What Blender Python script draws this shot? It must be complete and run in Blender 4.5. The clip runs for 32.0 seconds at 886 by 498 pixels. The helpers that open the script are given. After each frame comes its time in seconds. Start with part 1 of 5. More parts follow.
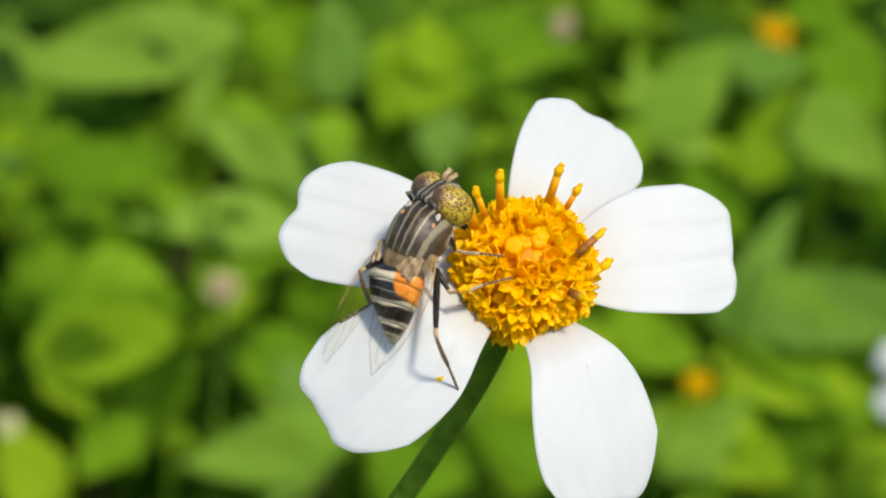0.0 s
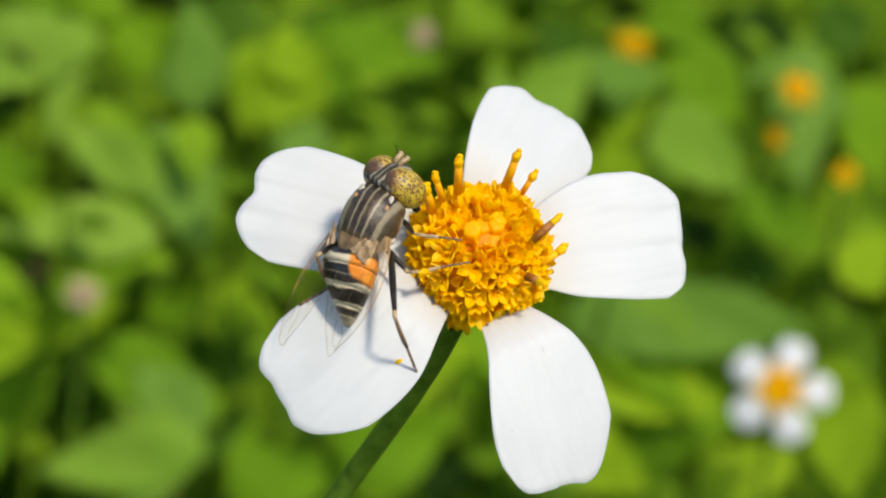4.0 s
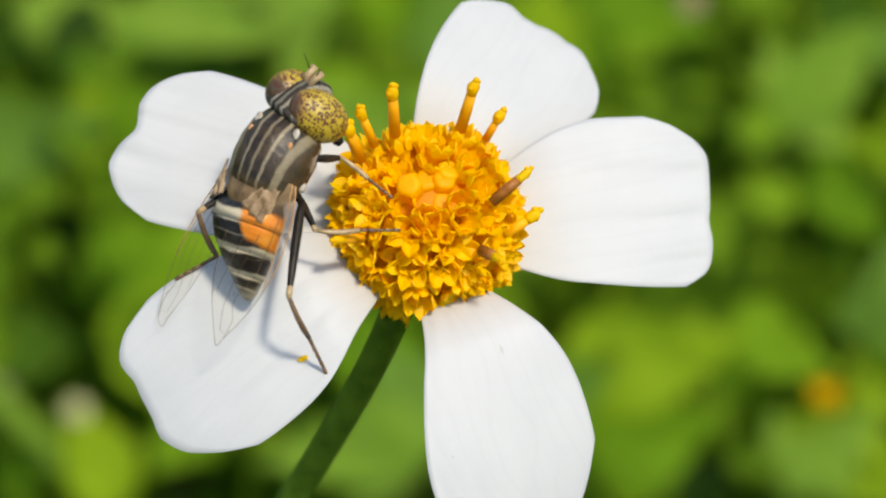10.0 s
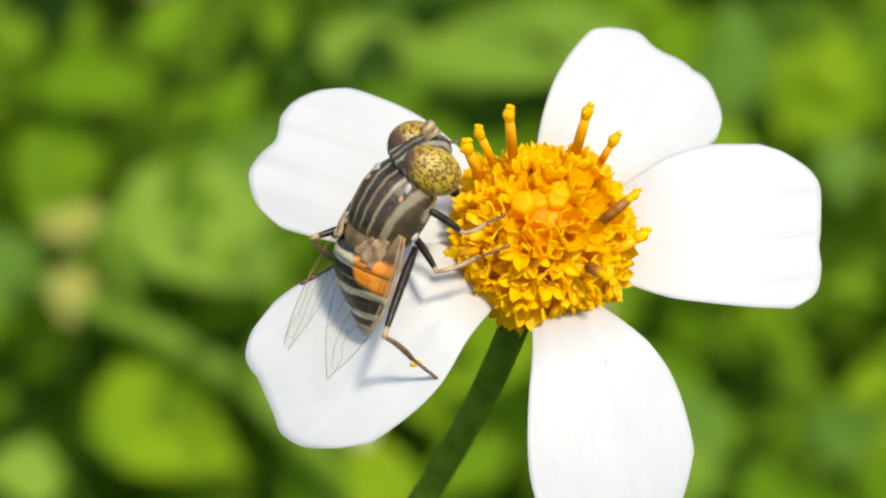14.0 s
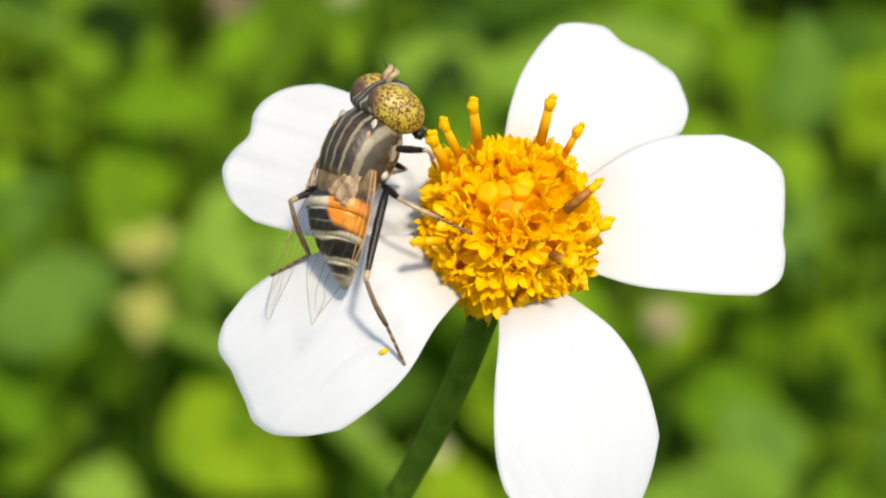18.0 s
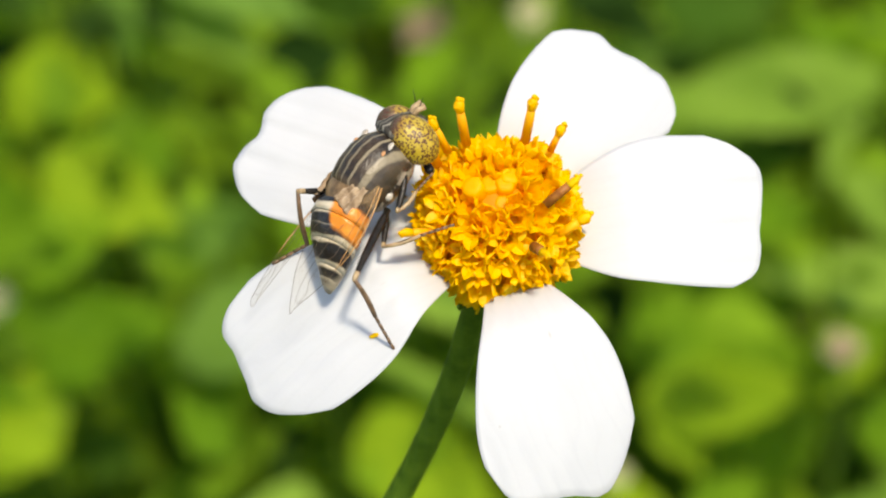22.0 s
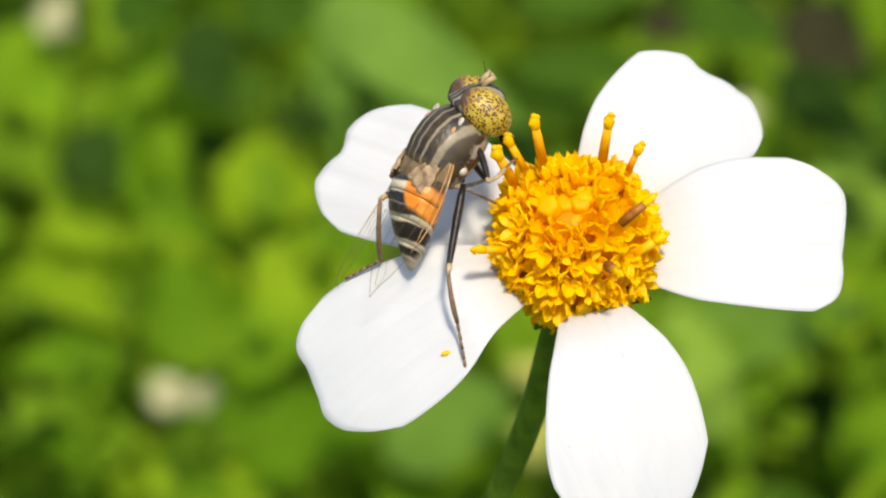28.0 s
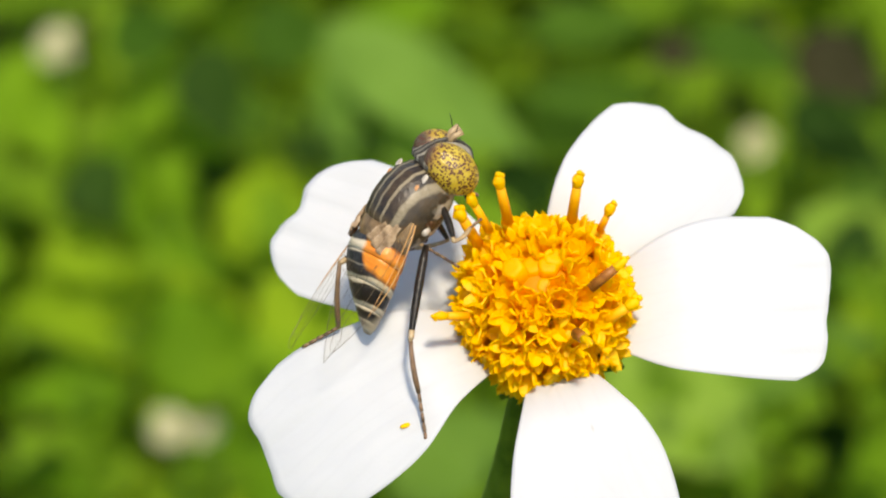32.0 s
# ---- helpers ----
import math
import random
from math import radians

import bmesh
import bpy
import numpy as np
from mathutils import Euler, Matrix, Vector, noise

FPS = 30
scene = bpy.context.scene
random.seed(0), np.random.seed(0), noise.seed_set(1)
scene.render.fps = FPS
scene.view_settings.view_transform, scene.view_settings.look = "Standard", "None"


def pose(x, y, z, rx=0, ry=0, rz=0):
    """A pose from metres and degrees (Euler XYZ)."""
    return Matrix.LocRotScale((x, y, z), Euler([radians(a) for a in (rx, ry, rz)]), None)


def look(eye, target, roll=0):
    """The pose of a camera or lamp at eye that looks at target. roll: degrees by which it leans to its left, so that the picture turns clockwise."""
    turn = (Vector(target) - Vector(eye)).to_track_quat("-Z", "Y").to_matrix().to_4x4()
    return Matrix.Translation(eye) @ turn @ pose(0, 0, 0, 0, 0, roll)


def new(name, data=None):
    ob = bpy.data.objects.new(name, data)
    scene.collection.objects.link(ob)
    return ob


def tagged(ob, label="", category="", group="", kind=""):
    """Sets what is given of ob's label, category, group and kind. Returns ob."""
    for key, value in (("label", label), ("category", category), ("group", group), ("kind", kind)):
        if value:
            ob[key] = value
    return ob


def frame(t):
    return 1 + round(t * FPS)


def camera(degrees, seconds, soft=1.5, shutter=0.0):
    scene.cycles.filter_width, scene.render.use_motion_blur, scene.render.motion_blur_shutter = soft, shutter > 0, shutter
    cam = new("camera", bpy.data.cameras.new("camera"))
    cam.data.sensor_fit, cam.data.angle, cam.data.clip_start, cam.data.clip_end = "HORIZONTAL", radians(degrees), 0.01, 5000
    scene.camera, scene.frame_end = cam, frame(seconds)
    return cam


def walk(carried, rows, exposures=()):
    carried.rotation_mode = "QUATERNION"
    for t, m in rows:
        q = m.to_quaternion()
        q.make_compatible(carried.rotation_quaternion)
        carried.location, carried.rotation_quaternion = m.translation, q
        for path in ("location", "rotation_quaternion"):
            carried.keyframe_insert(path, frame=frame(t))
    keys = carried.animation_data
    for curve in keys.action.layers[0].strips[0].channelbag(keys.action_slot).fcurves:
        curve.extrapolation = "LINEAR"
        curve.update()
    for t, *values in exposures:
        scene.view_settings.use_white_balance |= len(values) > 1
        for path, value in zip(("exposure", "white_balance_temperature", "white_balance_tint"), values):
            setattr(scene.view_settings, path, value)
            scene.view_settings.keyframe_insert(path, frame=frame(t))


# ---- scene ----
cam = camera(14.71, 32.0, soft=2.1)
PATH = [
    (0, -0.02996, -0.13694, 0.56827, 49.623, -2.480, -8.106),
    (0.5, -0.03193, -0.13741, 0.56956, 49.661, -3.079, -8.379),
    (1, -0.03626, -0.13681, 0.56855, 49.843, -3.867, -9.113),
    (1.5, -0.03992, -0.13500, 0.56745, 49.955, -4.760, -10.108),
    (2, -0.04069, -0.13680, 0.56780, 50.104, -5.612, -11.131),
    (2.5, -0.04384, -0.13695, 0.56942, 50.153, -5.857, -11.757),
    (3, -0.04175, -0.13886, 0.57186, 50.261, -5.266, -11.169),
    (3.5, -0.03905, -0.13949, 0.57127, 50.218, -5.111, -11.093),
    (4, -0.03685, -0.13804, 0.56807, 50.023, -4.671, -10.205),
    (4.5, -0.03344, -0.13840, 0.56624, 50.056, -4.209, -9.377),
    (6.5, -0.02603, -0.10145, 0.53351, 50.324, -3.057, -8.435),
    (7, -0.02526, -0.10205, 0.53470, 50.287, -3.041, -8.477),
    (7.5, -0.02367, -0.10241, 0.53485, 50.144, -2.750, -8.509),
    (8, -0.02308, -0.10411, 0.53528, 49.850, -2.861, -8.005),
    (8.5, -0.02228, -0.10452, 0.53599, 49.847, -2.765, -7.671),
    (9, -0.01911, -0.10658, 0.53539, 49.852, -2.716, -7.103),
    (9.5, -0.01746, -0.10766, 0.53345, 50.129, -2.088, -6.038),
    (10, -0.01761, -0.10787, 0.53677, 49.762, -2.401, -4.816),
    (10.5, -0.01579, -0.10861, 0.53695, 49.304, -2.292, -3.702),
    (11, -0.01263, -0.11087, 0.53832, 49.648, -2.161, -2.829),
    (11.5, -0.01144, -0.11113, 0.53782, 49.610, -1.431, -2.794),
    (12, -0.00675, -0.11041, 0.54009, 49.841, -0.542, -1.690),
    (12.5, -0.00505, -0.11079, 0.54042, 49.916, -0.285, -0.815),
    (13, -0.00388, -0.11188, 0.54107, 50.000, -0.000, -0.000),
    (13.5, -0.00605, -0.11192, 0.54208, 50.108, 0.144, 0.555),
    (14, -0.00917, -0.11162, 0.54418, 49.865, -0.251, 0.855),
    (14.5, -0.00863, -0.11259, 0.54540, 49.945, -0.125, 1.440),
    (15, -0.00800, -0.11304, 0.54539, 49.965, 0.204, 1.828),
    (15.5, -0.00567, -0.11323, 0.54517, 50.049, 0.590, 2.201),
    (17.5, -0.01194, -0.11563, 0.54500, 50.283, 0.742, 1.350),
    (18, -0.01104, -0.11515, 0.54404, 50.422, 0.801, 1.267),
    (18.5, -0.01062, -0.11546, 0.54471, 50.549, 0.922, 1.286),
    (19, -0.01074, -0.11616, 0.54588, 50.405, 0.219, 1.657),
    (19.5, -0.00894, -0.11687, 0.54597, 50.548, 1.713, 1.820),
    (20, -0.00669, -0.11829, 0.54576, 50.545, 1.958, 2.438),
    (20.5, -0.00710, -0.11862, 0.54608, 50.995, 2.590, 2.654),
    (21, -0.00677, -0.12050, 0.54749, 51.034, 2.671, 3.298),
    (21.5, -0.00678, -0.12110, 0.54796, 51.039, 2.529, 3.893),
    (22, -0.00590, -0.12271, 0.54852, 51.090, 2.721, 4.300),
    (22.5, -0.00510, -0.12340, 0.54852, 51.207, 2.883, 4.673),
    (23, -0.00362, -0.12443, 0.54876, 51.377, 3.416, 5.110),
    (23.5, -0.00347, -0.12442, 0.54890, 51.526, 3.488, 5.597),
    (24, -0.00238, -0.12513, 0.54884, 51.731, 3.450, 6.073),
    (24.5, -0.00124, -0.12594, 0.54962, 52.081, 3.847, 6.433),
    (25, 0.00188, -0.12561, 0.54925, 52.193, 4.490, 6.723),
    (25.5, 0.00224, -0.12572, 0.54906, 52.408, 4.495, 7.115),
    (26, 0.00113, -0.12536, 0.54971, 52.595, 4.809, 7.283),
    (26.5, 0.00109, -0.12691, 0.55059, 52.922, 4.719, 7.733),
    (28.5, -0.00106, -0.11234, 0.55004, 52.500, 4.487, 8.035),
    (29, -0.00085, -0.10770, 0.54557, 52.708, 4.406, 8.106),
    (29.5, -0.00003, -0.10825, 0.54635, 52.740, 4.497, 8.317),
    (30, 0.00006, -0.10774, 0.54569, 52.800, 4.553, 8.608),
    (30.5, 0.00137, -0.10774, 0.54474, 52.704, 4.882, 8.664),
    (31, 0.00035, -0.10908, 0.54626, 52.695, 4.737, 8.421),
    (31.5, 0.00060, -0.10949, 0.54682, 52.788, 4.739, 8.186),
    (32, 0.00085, -0.11008, 0.54657, 52.908, 4.825, 8.361),
]
# exposure and white balance: a little brighter and warmer in the second half
walk(cam, [(t, pose(x, y, z, rx, ry, rz)) for t, x, y, z, rx, ry, rz in PATH],
     [(0, 0.54, 7000, 6), (6, 0.49, 7100, 8), (10, 0.43, 7100, 8), (12.5, 0.50, 7150, 8), (14, 0.65, 7200, 8), (19, 0.71, 7300, 9), (26, 0.70, 7300, 10), (32, 0.70, 7300, 10)])

# the flower's own frame: origin at the middle of the petals, z along its axis; lengths there in mm
MM = 0.001
FLOWER = pose(-0.00102, -0.00087, 0.44888, 21.699, 3.142, 1.249)

# the breeze moves the flower: seconds, mm to the side, mm along the slope of the weeds
SWAY = [
    (0, -0.3, -0.5), (0.5, -0.1, -0.1), (1, 0.1, -0.0), (1.5, 0.3, -0.0), (2, 0.3, 0.0), (2.5, 0.3, 0.0), (3, 0.3, -0.0), (3.5, 0.3, -0.1),
    (4, 0.4, -0.1), (4.5, 0.6, -0.1), (6.5, -1.9, -1.9), (7, -1.9, -1.9), (7.5, -1.9, -1.9), (8, -2.0, -1.8), (8.5, -2.1, -1.8), (9, -2.5, -2.5),
    (9.5, -3.4, -3.0), (10, -4.8, -1.9), (10.5, -5.9, -1.1), (11, -6.0, -2.0), (11.5, -4.2, -2.4), (12, -1.5, -1.4), (12.5, -0.7, -0.6), (13, -1.6, -0.5),
    (13.5, -3.2, 0.3), (14, -5.3, 1.4), (14.5, -6.4, 1.8), (15, -6.4, 1.7), (15.5, -5.4, 1.8), (17.5, -10.7, 1.0), (18, -11.1, 0.8), (18.5, -11.2, 0.7),
    (19, -12.0, 1.1), (19.5, -13.1, 1.5), (20, -13.9, 1.2), (20.5, -14.4, 0.7), (21, -14.6, 0.5), (21.5, -15.3, 0.9), (22, -16.3, 1.3), (22.5, -17.4, 1.6),
    (23, -18.5, 1.7), (23.5, -19.0, 1.6), (24, -19.1, 1.7), (24.5, -18.9, 1.9), (25, -18.2, 1.7), (25.5, -18.0, 1.6), (26, -18.4, 1.9), (26.5, -18.5, 2.1),
    (28.5, -18.5, 8.8), (29, -18.3, 8.2), (29.5, -18.2, 8.0), (30, -18.1, 8.0), (30.5, -18.1, 8.0), (31, -18.3, 8.0), (31.5, -18.4, 8.0), (32, -18.3, 7.9),
]


def swayed(t):
    """The flower's pose at t seconds, one of the times of SWAY."""
    _, a, b = min(SWAY, key=lambda row: abs(row[0] - t))
    return Matrix.Translation(Vector((a, b * 0.6392, b * 0.7690)) * MM) @ FLOWER


flower = new("daisy_flower")
flower.matrix_basis = FLOWER
tagged(flower, "white five-petalled wildflower with orange-yellow domed disc, on green stem", "flower")

# the lens is focused on the flower's disc; a small aperture blurs what lies behind
focus_point = new("focus_mark")
focus_point.parent = flower
focus_point.location = (-0.0005, -0.001, 0.0035)
cam.data.dof.use_dof = True
cam.data.dof.focus_object = focus_point
cam.data.dof.aperture_fstop = 68.0

# ---------------------------------------------------------------- light
SUN_FROM = Vector((0.25, -0.34, 0.90)).normalized()
world = bpy.data.worlds.new("sky")
scene.world = world
world.use_nodes = True
wn = world.node_tree.nodes
sky = wn.new("ShaderNodeTexSky")
sky.sky_type = "NISHITA"
sky.sun_disc = False
sky.sun_elevation = math.asin(SUN_FROM.z)
sky.sun_rotation = math.atan2(SUN_FROM.x, SUN_FROM.y)
wn["Background"].inputs["Strength"].default_value = 0.15
world.node_tree.links.new(sky.outputs["Color"], wn["Background"].inputs["Color"])
sun = new("sun", bpy.data.lights.new("sun", "SUN"))
sun.data.energy = 2.75
sun.data.angle = radians(7.0)
sun.data.color = (1.0, 0.935, 0.82)
sun.matrix_basis = look(SUN_FROM * 5, (0, 0, 0))


# ---------------------------------------------------------------- node helpers
class Mat:
    """A node material with short calls for its nodes."""

    def __init__(self, name, rough=0.5, spec=0.4):
        self.m = bpy.data.materials.new(name)
        self.m.use_nodes = True
        self.t = self.m.node_tree
        self.bsdf = self.t.nodes["Principled BSDF"]
        self.out = self.t.nodes["Material Output"]
        self.bsdf.inputs["Roughness"].default_value = rough
        self.bsdf.inputs["Specular IOR Level"].default_value = spec

    def node(self, kind, **inputs):
        n = self.t.nodes.new(kind)
        for key, value in inputs.items():
            self.feed(n.inputs[key.replace("_", " ")], value)
        return n

    def feed(self, socket, value):
        if isinstance(value, bpy.types.NodeSocket):
            self.t.links.new(value, socket)
        else:
            socket.default_value = value

    def coords(self, scale=(1, 1, 1), which="Object"):
        c = self.t.nodes.new("ShaderNodeTexCoord")
        mp = self.t.nodes.new("ShaderNodeMapping")
        mp.inputs["Scale"].default_value = scale
        self.t.links.new(c.outputs[which], mp.inputs["Vector"])
        return mp.outputs["Vector"]

    def noise(self, vec, scale, detail=3.0, rough=0.55):
        n = self.t.nodes.new("ShaderNodeTexNoise")
        self.feed(n.inputs["Vector"], vec)
        n.inputs["Scale"].default_value = scale
        n.inputs["Detail"].default_value = detail
        n.inputs["Roughness"].default_value = rough
        return n.outputs["Fac"]

    def wave(self, vec, scale, distort=1.0, axis="Y"):
        n = self.t.nodes.new("ShaderNodeTexWave")
        n.bands_direction = axis
        self.feed(n.inputs["Vector"], vec)
        n.inputs["Scale"].default_value = scale
        n.inputs["Distortion"].default_value = distort
        n.inputs["Detail"].default_value = 1.0
        return n.outputs["Fac"]

    def voronoi(self, vec, scale, feature="F1"):
        n = self.t.nodes.new("ShaderNodeTexVoronoi")
        n.feature = feature
        self.feed(n.inputs["Vector"], vec)
        n.inputs["Scale"].default_value = scale
        return n.outputs["Distance"]

    def ramp(self, fac, *stops):
        n = self.t.nodes.new("ShaderNodeValToRGB")
        self.feed(n.inputs["Fac"], fac)
        els = n.color_ramp.elements
        while len(els) < len(stops):
            els.new(0.5)
        for e, (p, c) in zip(els, stops):
            e.position = p
            e.color = (*c, 1) if not isinstance(c, float) else (c, c, c, 1)
        return n.outputs["Color"]

    def mix(self, fac, a, b, blend="MIX"):
        n = self.t.nodes.new("ShaderNodeMix")
        n.data_type = "RGBA"
        n.blend_type = blend
        for i, v in ((0, fac), (6, a), (7, b)):
            if isinstance(v, tuple) and len(v) == 3:
                v = (*v, 1)
            self.feed(n.inputs[i], v)
        return n.outputs[2]

    def math(self, op, a, b=0.0, c=0.0):
        n = self.t.nodes.new("ShaderNodeMath")
        n.operation = op
        for i, v in enumerate((a, b, c)):
            self.feed(n.inputs[i], v)
        return n.outputs[0]

    def xyz(self, vec):
        n = self.t.nodes.new("ShaderNodeSeparateXYZ")
        self.feed(n.inputs[0], vec)
        return n.outputs

    def rand(self, island=False):
        if island:
            return self.t.nodes.new("ShaderNodeNewGeometry").outputs["Random Per Island"]
        return self.t.nodes.new("ShaderNodeObjectInfo").outputs["Random"]

    def bump(self, height, strength=0.3, dist=0.0001):
        n = self.t.nodes.new("ShaderNodeBump")
        n.inputs["Strength"].default_value = strength
        n.inputs["Distance"].default_value = dist
        self.feed(n.inputs["Height"], height)
        self.feed(self.bsdf.inputs["Normal"], n.outputs["Normal"])
        return n.outputs["Normal"]

    def color(self, value):
        self.feed(self.bsdf.inputs["Base Color"], (*value, 1) if isinstance(value, tuple) else value)
        return self

    def leafy(self, color, amount=0.35):
        """Lets part of the light through, as thin leaves and petals do."""
        tr = self.t.nodes.new("ShaderNodeBsdfTranslucent")
        self.feed(tr.inputs["Color"], (*color, 1) if isinstance(color, tuple) else color)
        mx = self.t.nodes.new("ShaderNodeMixShader")
        mx.inputs[0].default_value = amount
        self.t.links.new(self.bsdf.outputs[0], mx.inputs[1])
        self.t.links.new(tr.outputs[0], mx.inputs[2])
        self.t.links.new(mx.outputs[0], self.out.inputs["Surface"])
        return self


def petal_material():
    m = Mat("petal_white", 0.55, 0.3)
    v = m.coords((1000, 1000, 1000))
    x, y, z = m.xyz(v)
    veins = m.wave(m.coords((60, 1000, 1000)), 0.38, 11.0)
    blotch = m.noise(v, 0.35, 4)
    speck = m.ramp(m.voronoi(v, 0.42), (0.0, 1.0), (0.035, 0.0))
    streak = m.ramp(m.voronoi(m.coords((190, 1000, 1000)), 0.5), (0.0, 1.0), (0.05, 0.0))
    speck = m.math("MAXIMUM", speck, streak)
    col = m.mix(m.ramp(blotch, (0.3, 0.0), (0.75, 1.0)), (0.62, 0.635, 0.655), (0.67, 0.68, 0.695))
    col = m.mix(m.math("MULTIPLY", m.ramp(veins, (0.0, 1.0), (0.16, 0.0)), 0.10), col, (0.50, 0.51, 0.54))
    # creamier near the disc
    col = m.mix(m.math("MULTIPLY", m.ramp(m.math("DIVIDE", x, 10.0), (0.32, 1.0), (0.6, 0.0)), 0.25), col, (0.70, 0.665, 0.55))
    col = m.mix(m.math("MULTIPLY", speck, 0.75), col, (0.42, 0.39, 0.36))
    m.color(col)
    m.bump(m.math("ADD", m.math("MULTIPLY", veins, 0.6), m.math("MULTIPLY", m.noise(v, 6.0, 3), 0.4)), 0.30, 0.00008)
    return m.leafy((0.76, 0.76, 0.76), 0.30).m


def floret_material(name, a, b, amount=0.55):
    m = Mat(name, 0.5, 0.3)
    v = m.coords((1000, 1000, 1000))
    n = m.noise(v, 2.5, 3)
    col = m.mix(m.rand(), (*a,), (*b,))
    col = m.mix(m.math("MULTIPLY", m.ramp(n, (0.35, 0.0), (0.75, 1.0)), 0.5), col, b)
    m.color(col)
    m.bump(m.noise(v, 9.0, 2), 0.25, 0.00005)
    return m.leafy((1.0, 0.68, 0.005), amount).m


def leaf_material(name, dark, light, island=False, scale=1.0, through_it=(0.40, 0.54, 0.02)):
    m = Mat(name, 0.65, 0.05)
    v = m.coords((1000, 1000, 1000))
    r = m.rand(island)
    n = m.noise(v, 0.06 * scale, 4)
    col = m.mix(m.ramp(r, (0.05, 0.0), (0.95, 1.0)), dark, light)
    col = m.mix(m.math("MULTIPLY", m.ramp(n, (0.35, 0.0), (0.7, 1.0)), 0.45), col, light)
    # darker patches and paler ribs
    col = m.mix(m.math("MULTIPLY", m.ramp(m.noise(v, 0.16 * scale, 3), (0.42, 0.0), (0.62, 1.0)), 0.30), col, dark)
    x, y, z = m.xyz(v)
    ribs = m.ramp(m.wave(m.coords((1000, 1000, 1000)), 0.055, 2.5, "DIAGONAL"), (0.0, 1.0), (0.25, 0.0))
    col = m.mix(m.math("MULTIPLY", ribs, 0.2), col, light)
    m.color(col)
    m.bump(m.noise(v, 0.5 * scale, 3), 0.4, 0.0006)
    return m.leafy(m.mix(0.5, col, through_it), 0.42).m


def stem_material(name="stem_green"):
    m = Mat(name, 0.5, 0.12)
    v = m.coords((1000, 1000, 1000))
    ridges = m.wave(m.coords((1000, 1000, 60)), 0.55, 2.0, "X")
    n = m.noise(v, 0.8, 4)
    col = m.mix(m.ramp(n, (0.3, 0.0), (0.7, 1.0)), (0.055, 0.115, 0.008), (0.12, 0.21, 0.018))
    m.color(col)
    m.bump(m.math("ADD", ridges, n), 0.35, 0.0001)
    return m.m


def plain(name, a, b, rough=0.5, scale=3.0, spec=0.4, bump=0.3):
    m = Mat(name, rough, spec)
    v = m.coords((1000, 1000, 1000))
    n = m.noise(v, scale, 4)
    m.color(m.mix(m.ramp(n, (0.3, 0.0), (0.7, 1.0)), a, b))
    m.bump(m.noise(v, scale * 4, 2), bump, 0.00005)
    return m.m


M_PETAL = petal_material()
M_FLORET = floret_material("floret_yellow", (1.0, 0.80, 0.008), (1.0, 0.67, 0.005))
M_BUD = floret_material("floret_bud", (1.0, 0.68, 0.005), (1.0, 0.58, 0.004))
M_TUBE = floret_material("floret_tube", (0.98, 0.50, 0.004), (0.95, 0.42, 0.003))
M_ANTHER = floret_material("anther_orange", (1.0, 0.50, 0.006), (0.92, 0.38, 0.005), 0.2)
M_BROWN = plain("anther_brown", (0.20, 0.06, 0.006), (0.36, 0.13, 0.012))
M_STEM = stem_material()
M_LEAF = leaf_material("leaf_carpet", (0.055, 0.130, 0.008), (0.21, 0.36, 0.018), True, through_it=(0.25, 0.36, 0.015))
LEAF_TONES = {
    # near-black leaf colour that stands in for shade in gaps between leaves
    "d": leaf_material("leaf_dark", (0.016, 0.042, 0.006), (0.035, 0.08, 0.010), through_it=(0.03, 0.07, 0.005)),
    "g": leaf_material("leaf_grey_green", (0.10, 0.21, 0.024), (0.18, 0.32, 0.05), through_it=(0.20, 0.33, 0.02)),
    "l": leaf_material("leaf_green", (0.085, 0.195, 0.008), (0.18, 0.33, 0.014), through_it=(0.28, 0.42, 0.010)),
    "y": leaf_material("leaf_yellow_green", (0.16, 0.28, 0.010), (0.28, 0.42, 0.018), through_it=(0.34, 0.48, 0.015)),
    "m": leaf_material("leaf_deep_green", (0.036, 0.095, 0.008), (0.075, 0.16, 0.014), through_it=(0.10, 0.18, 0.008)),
    "p": leaf_material("leaf_pale", (0.15, 0.28, 0.025), (0.26, 0.41, 0.055), through_it=(0.26, 0.41, 0.02)),
    "b": leaf_material("leaf_withered", (0.03, 0.032, 0.013), (0.075, 0.062, 0.028), through_it=(0.06, 0.05, 0.02)),
}
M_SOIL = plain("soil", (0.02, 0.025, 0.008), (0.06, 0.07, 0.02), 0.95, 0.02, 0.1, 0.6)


# ---------------------------------------------------------------- mesh helpers
def part(name, bm, material, parent, label=""):
    """Links a bmesh as one mesh object under a thing or a part."""
    me = bpy.data.meshes.new(name)
    bm.normal_update()
    bm.to_mesh(me)
    bm.free()
    me.polygons.foreach_set("use_smooth", [True] * len(me.polygons))
    me.materials.append(material)
    ob = new(name, me)
    ob.parent = parent
    return tagged(ob, label) if label else ob


def again(ob, m, parent=None):
    """Another object on the same mesh."""
    o = new(ob.name.split(".")[0], ob.data)
    o.parent = parent or ob.parent
    o.matrix_basis = m
    return o


def loft(rings, closed=True, bm=None):
    """A tube through rings of points (lists of equal length); its ends are capped."""
    bm = bm or bmesh.new()
    vs = [[bm.verts.new(p) for p in ring] for ring in rings]
    n = len(rings[0])
    for a, b in zip(vs, vs[1:]):
        for i in range(n if closed else n - 1):
            j = (i + 1) % n
            bm.faces.new((a[i], a[j], b[j], b[i]))
    if closed:
        bm.faces.new(vs[0][::-1])
        bm.faces.new(vs[-1])
    return bm


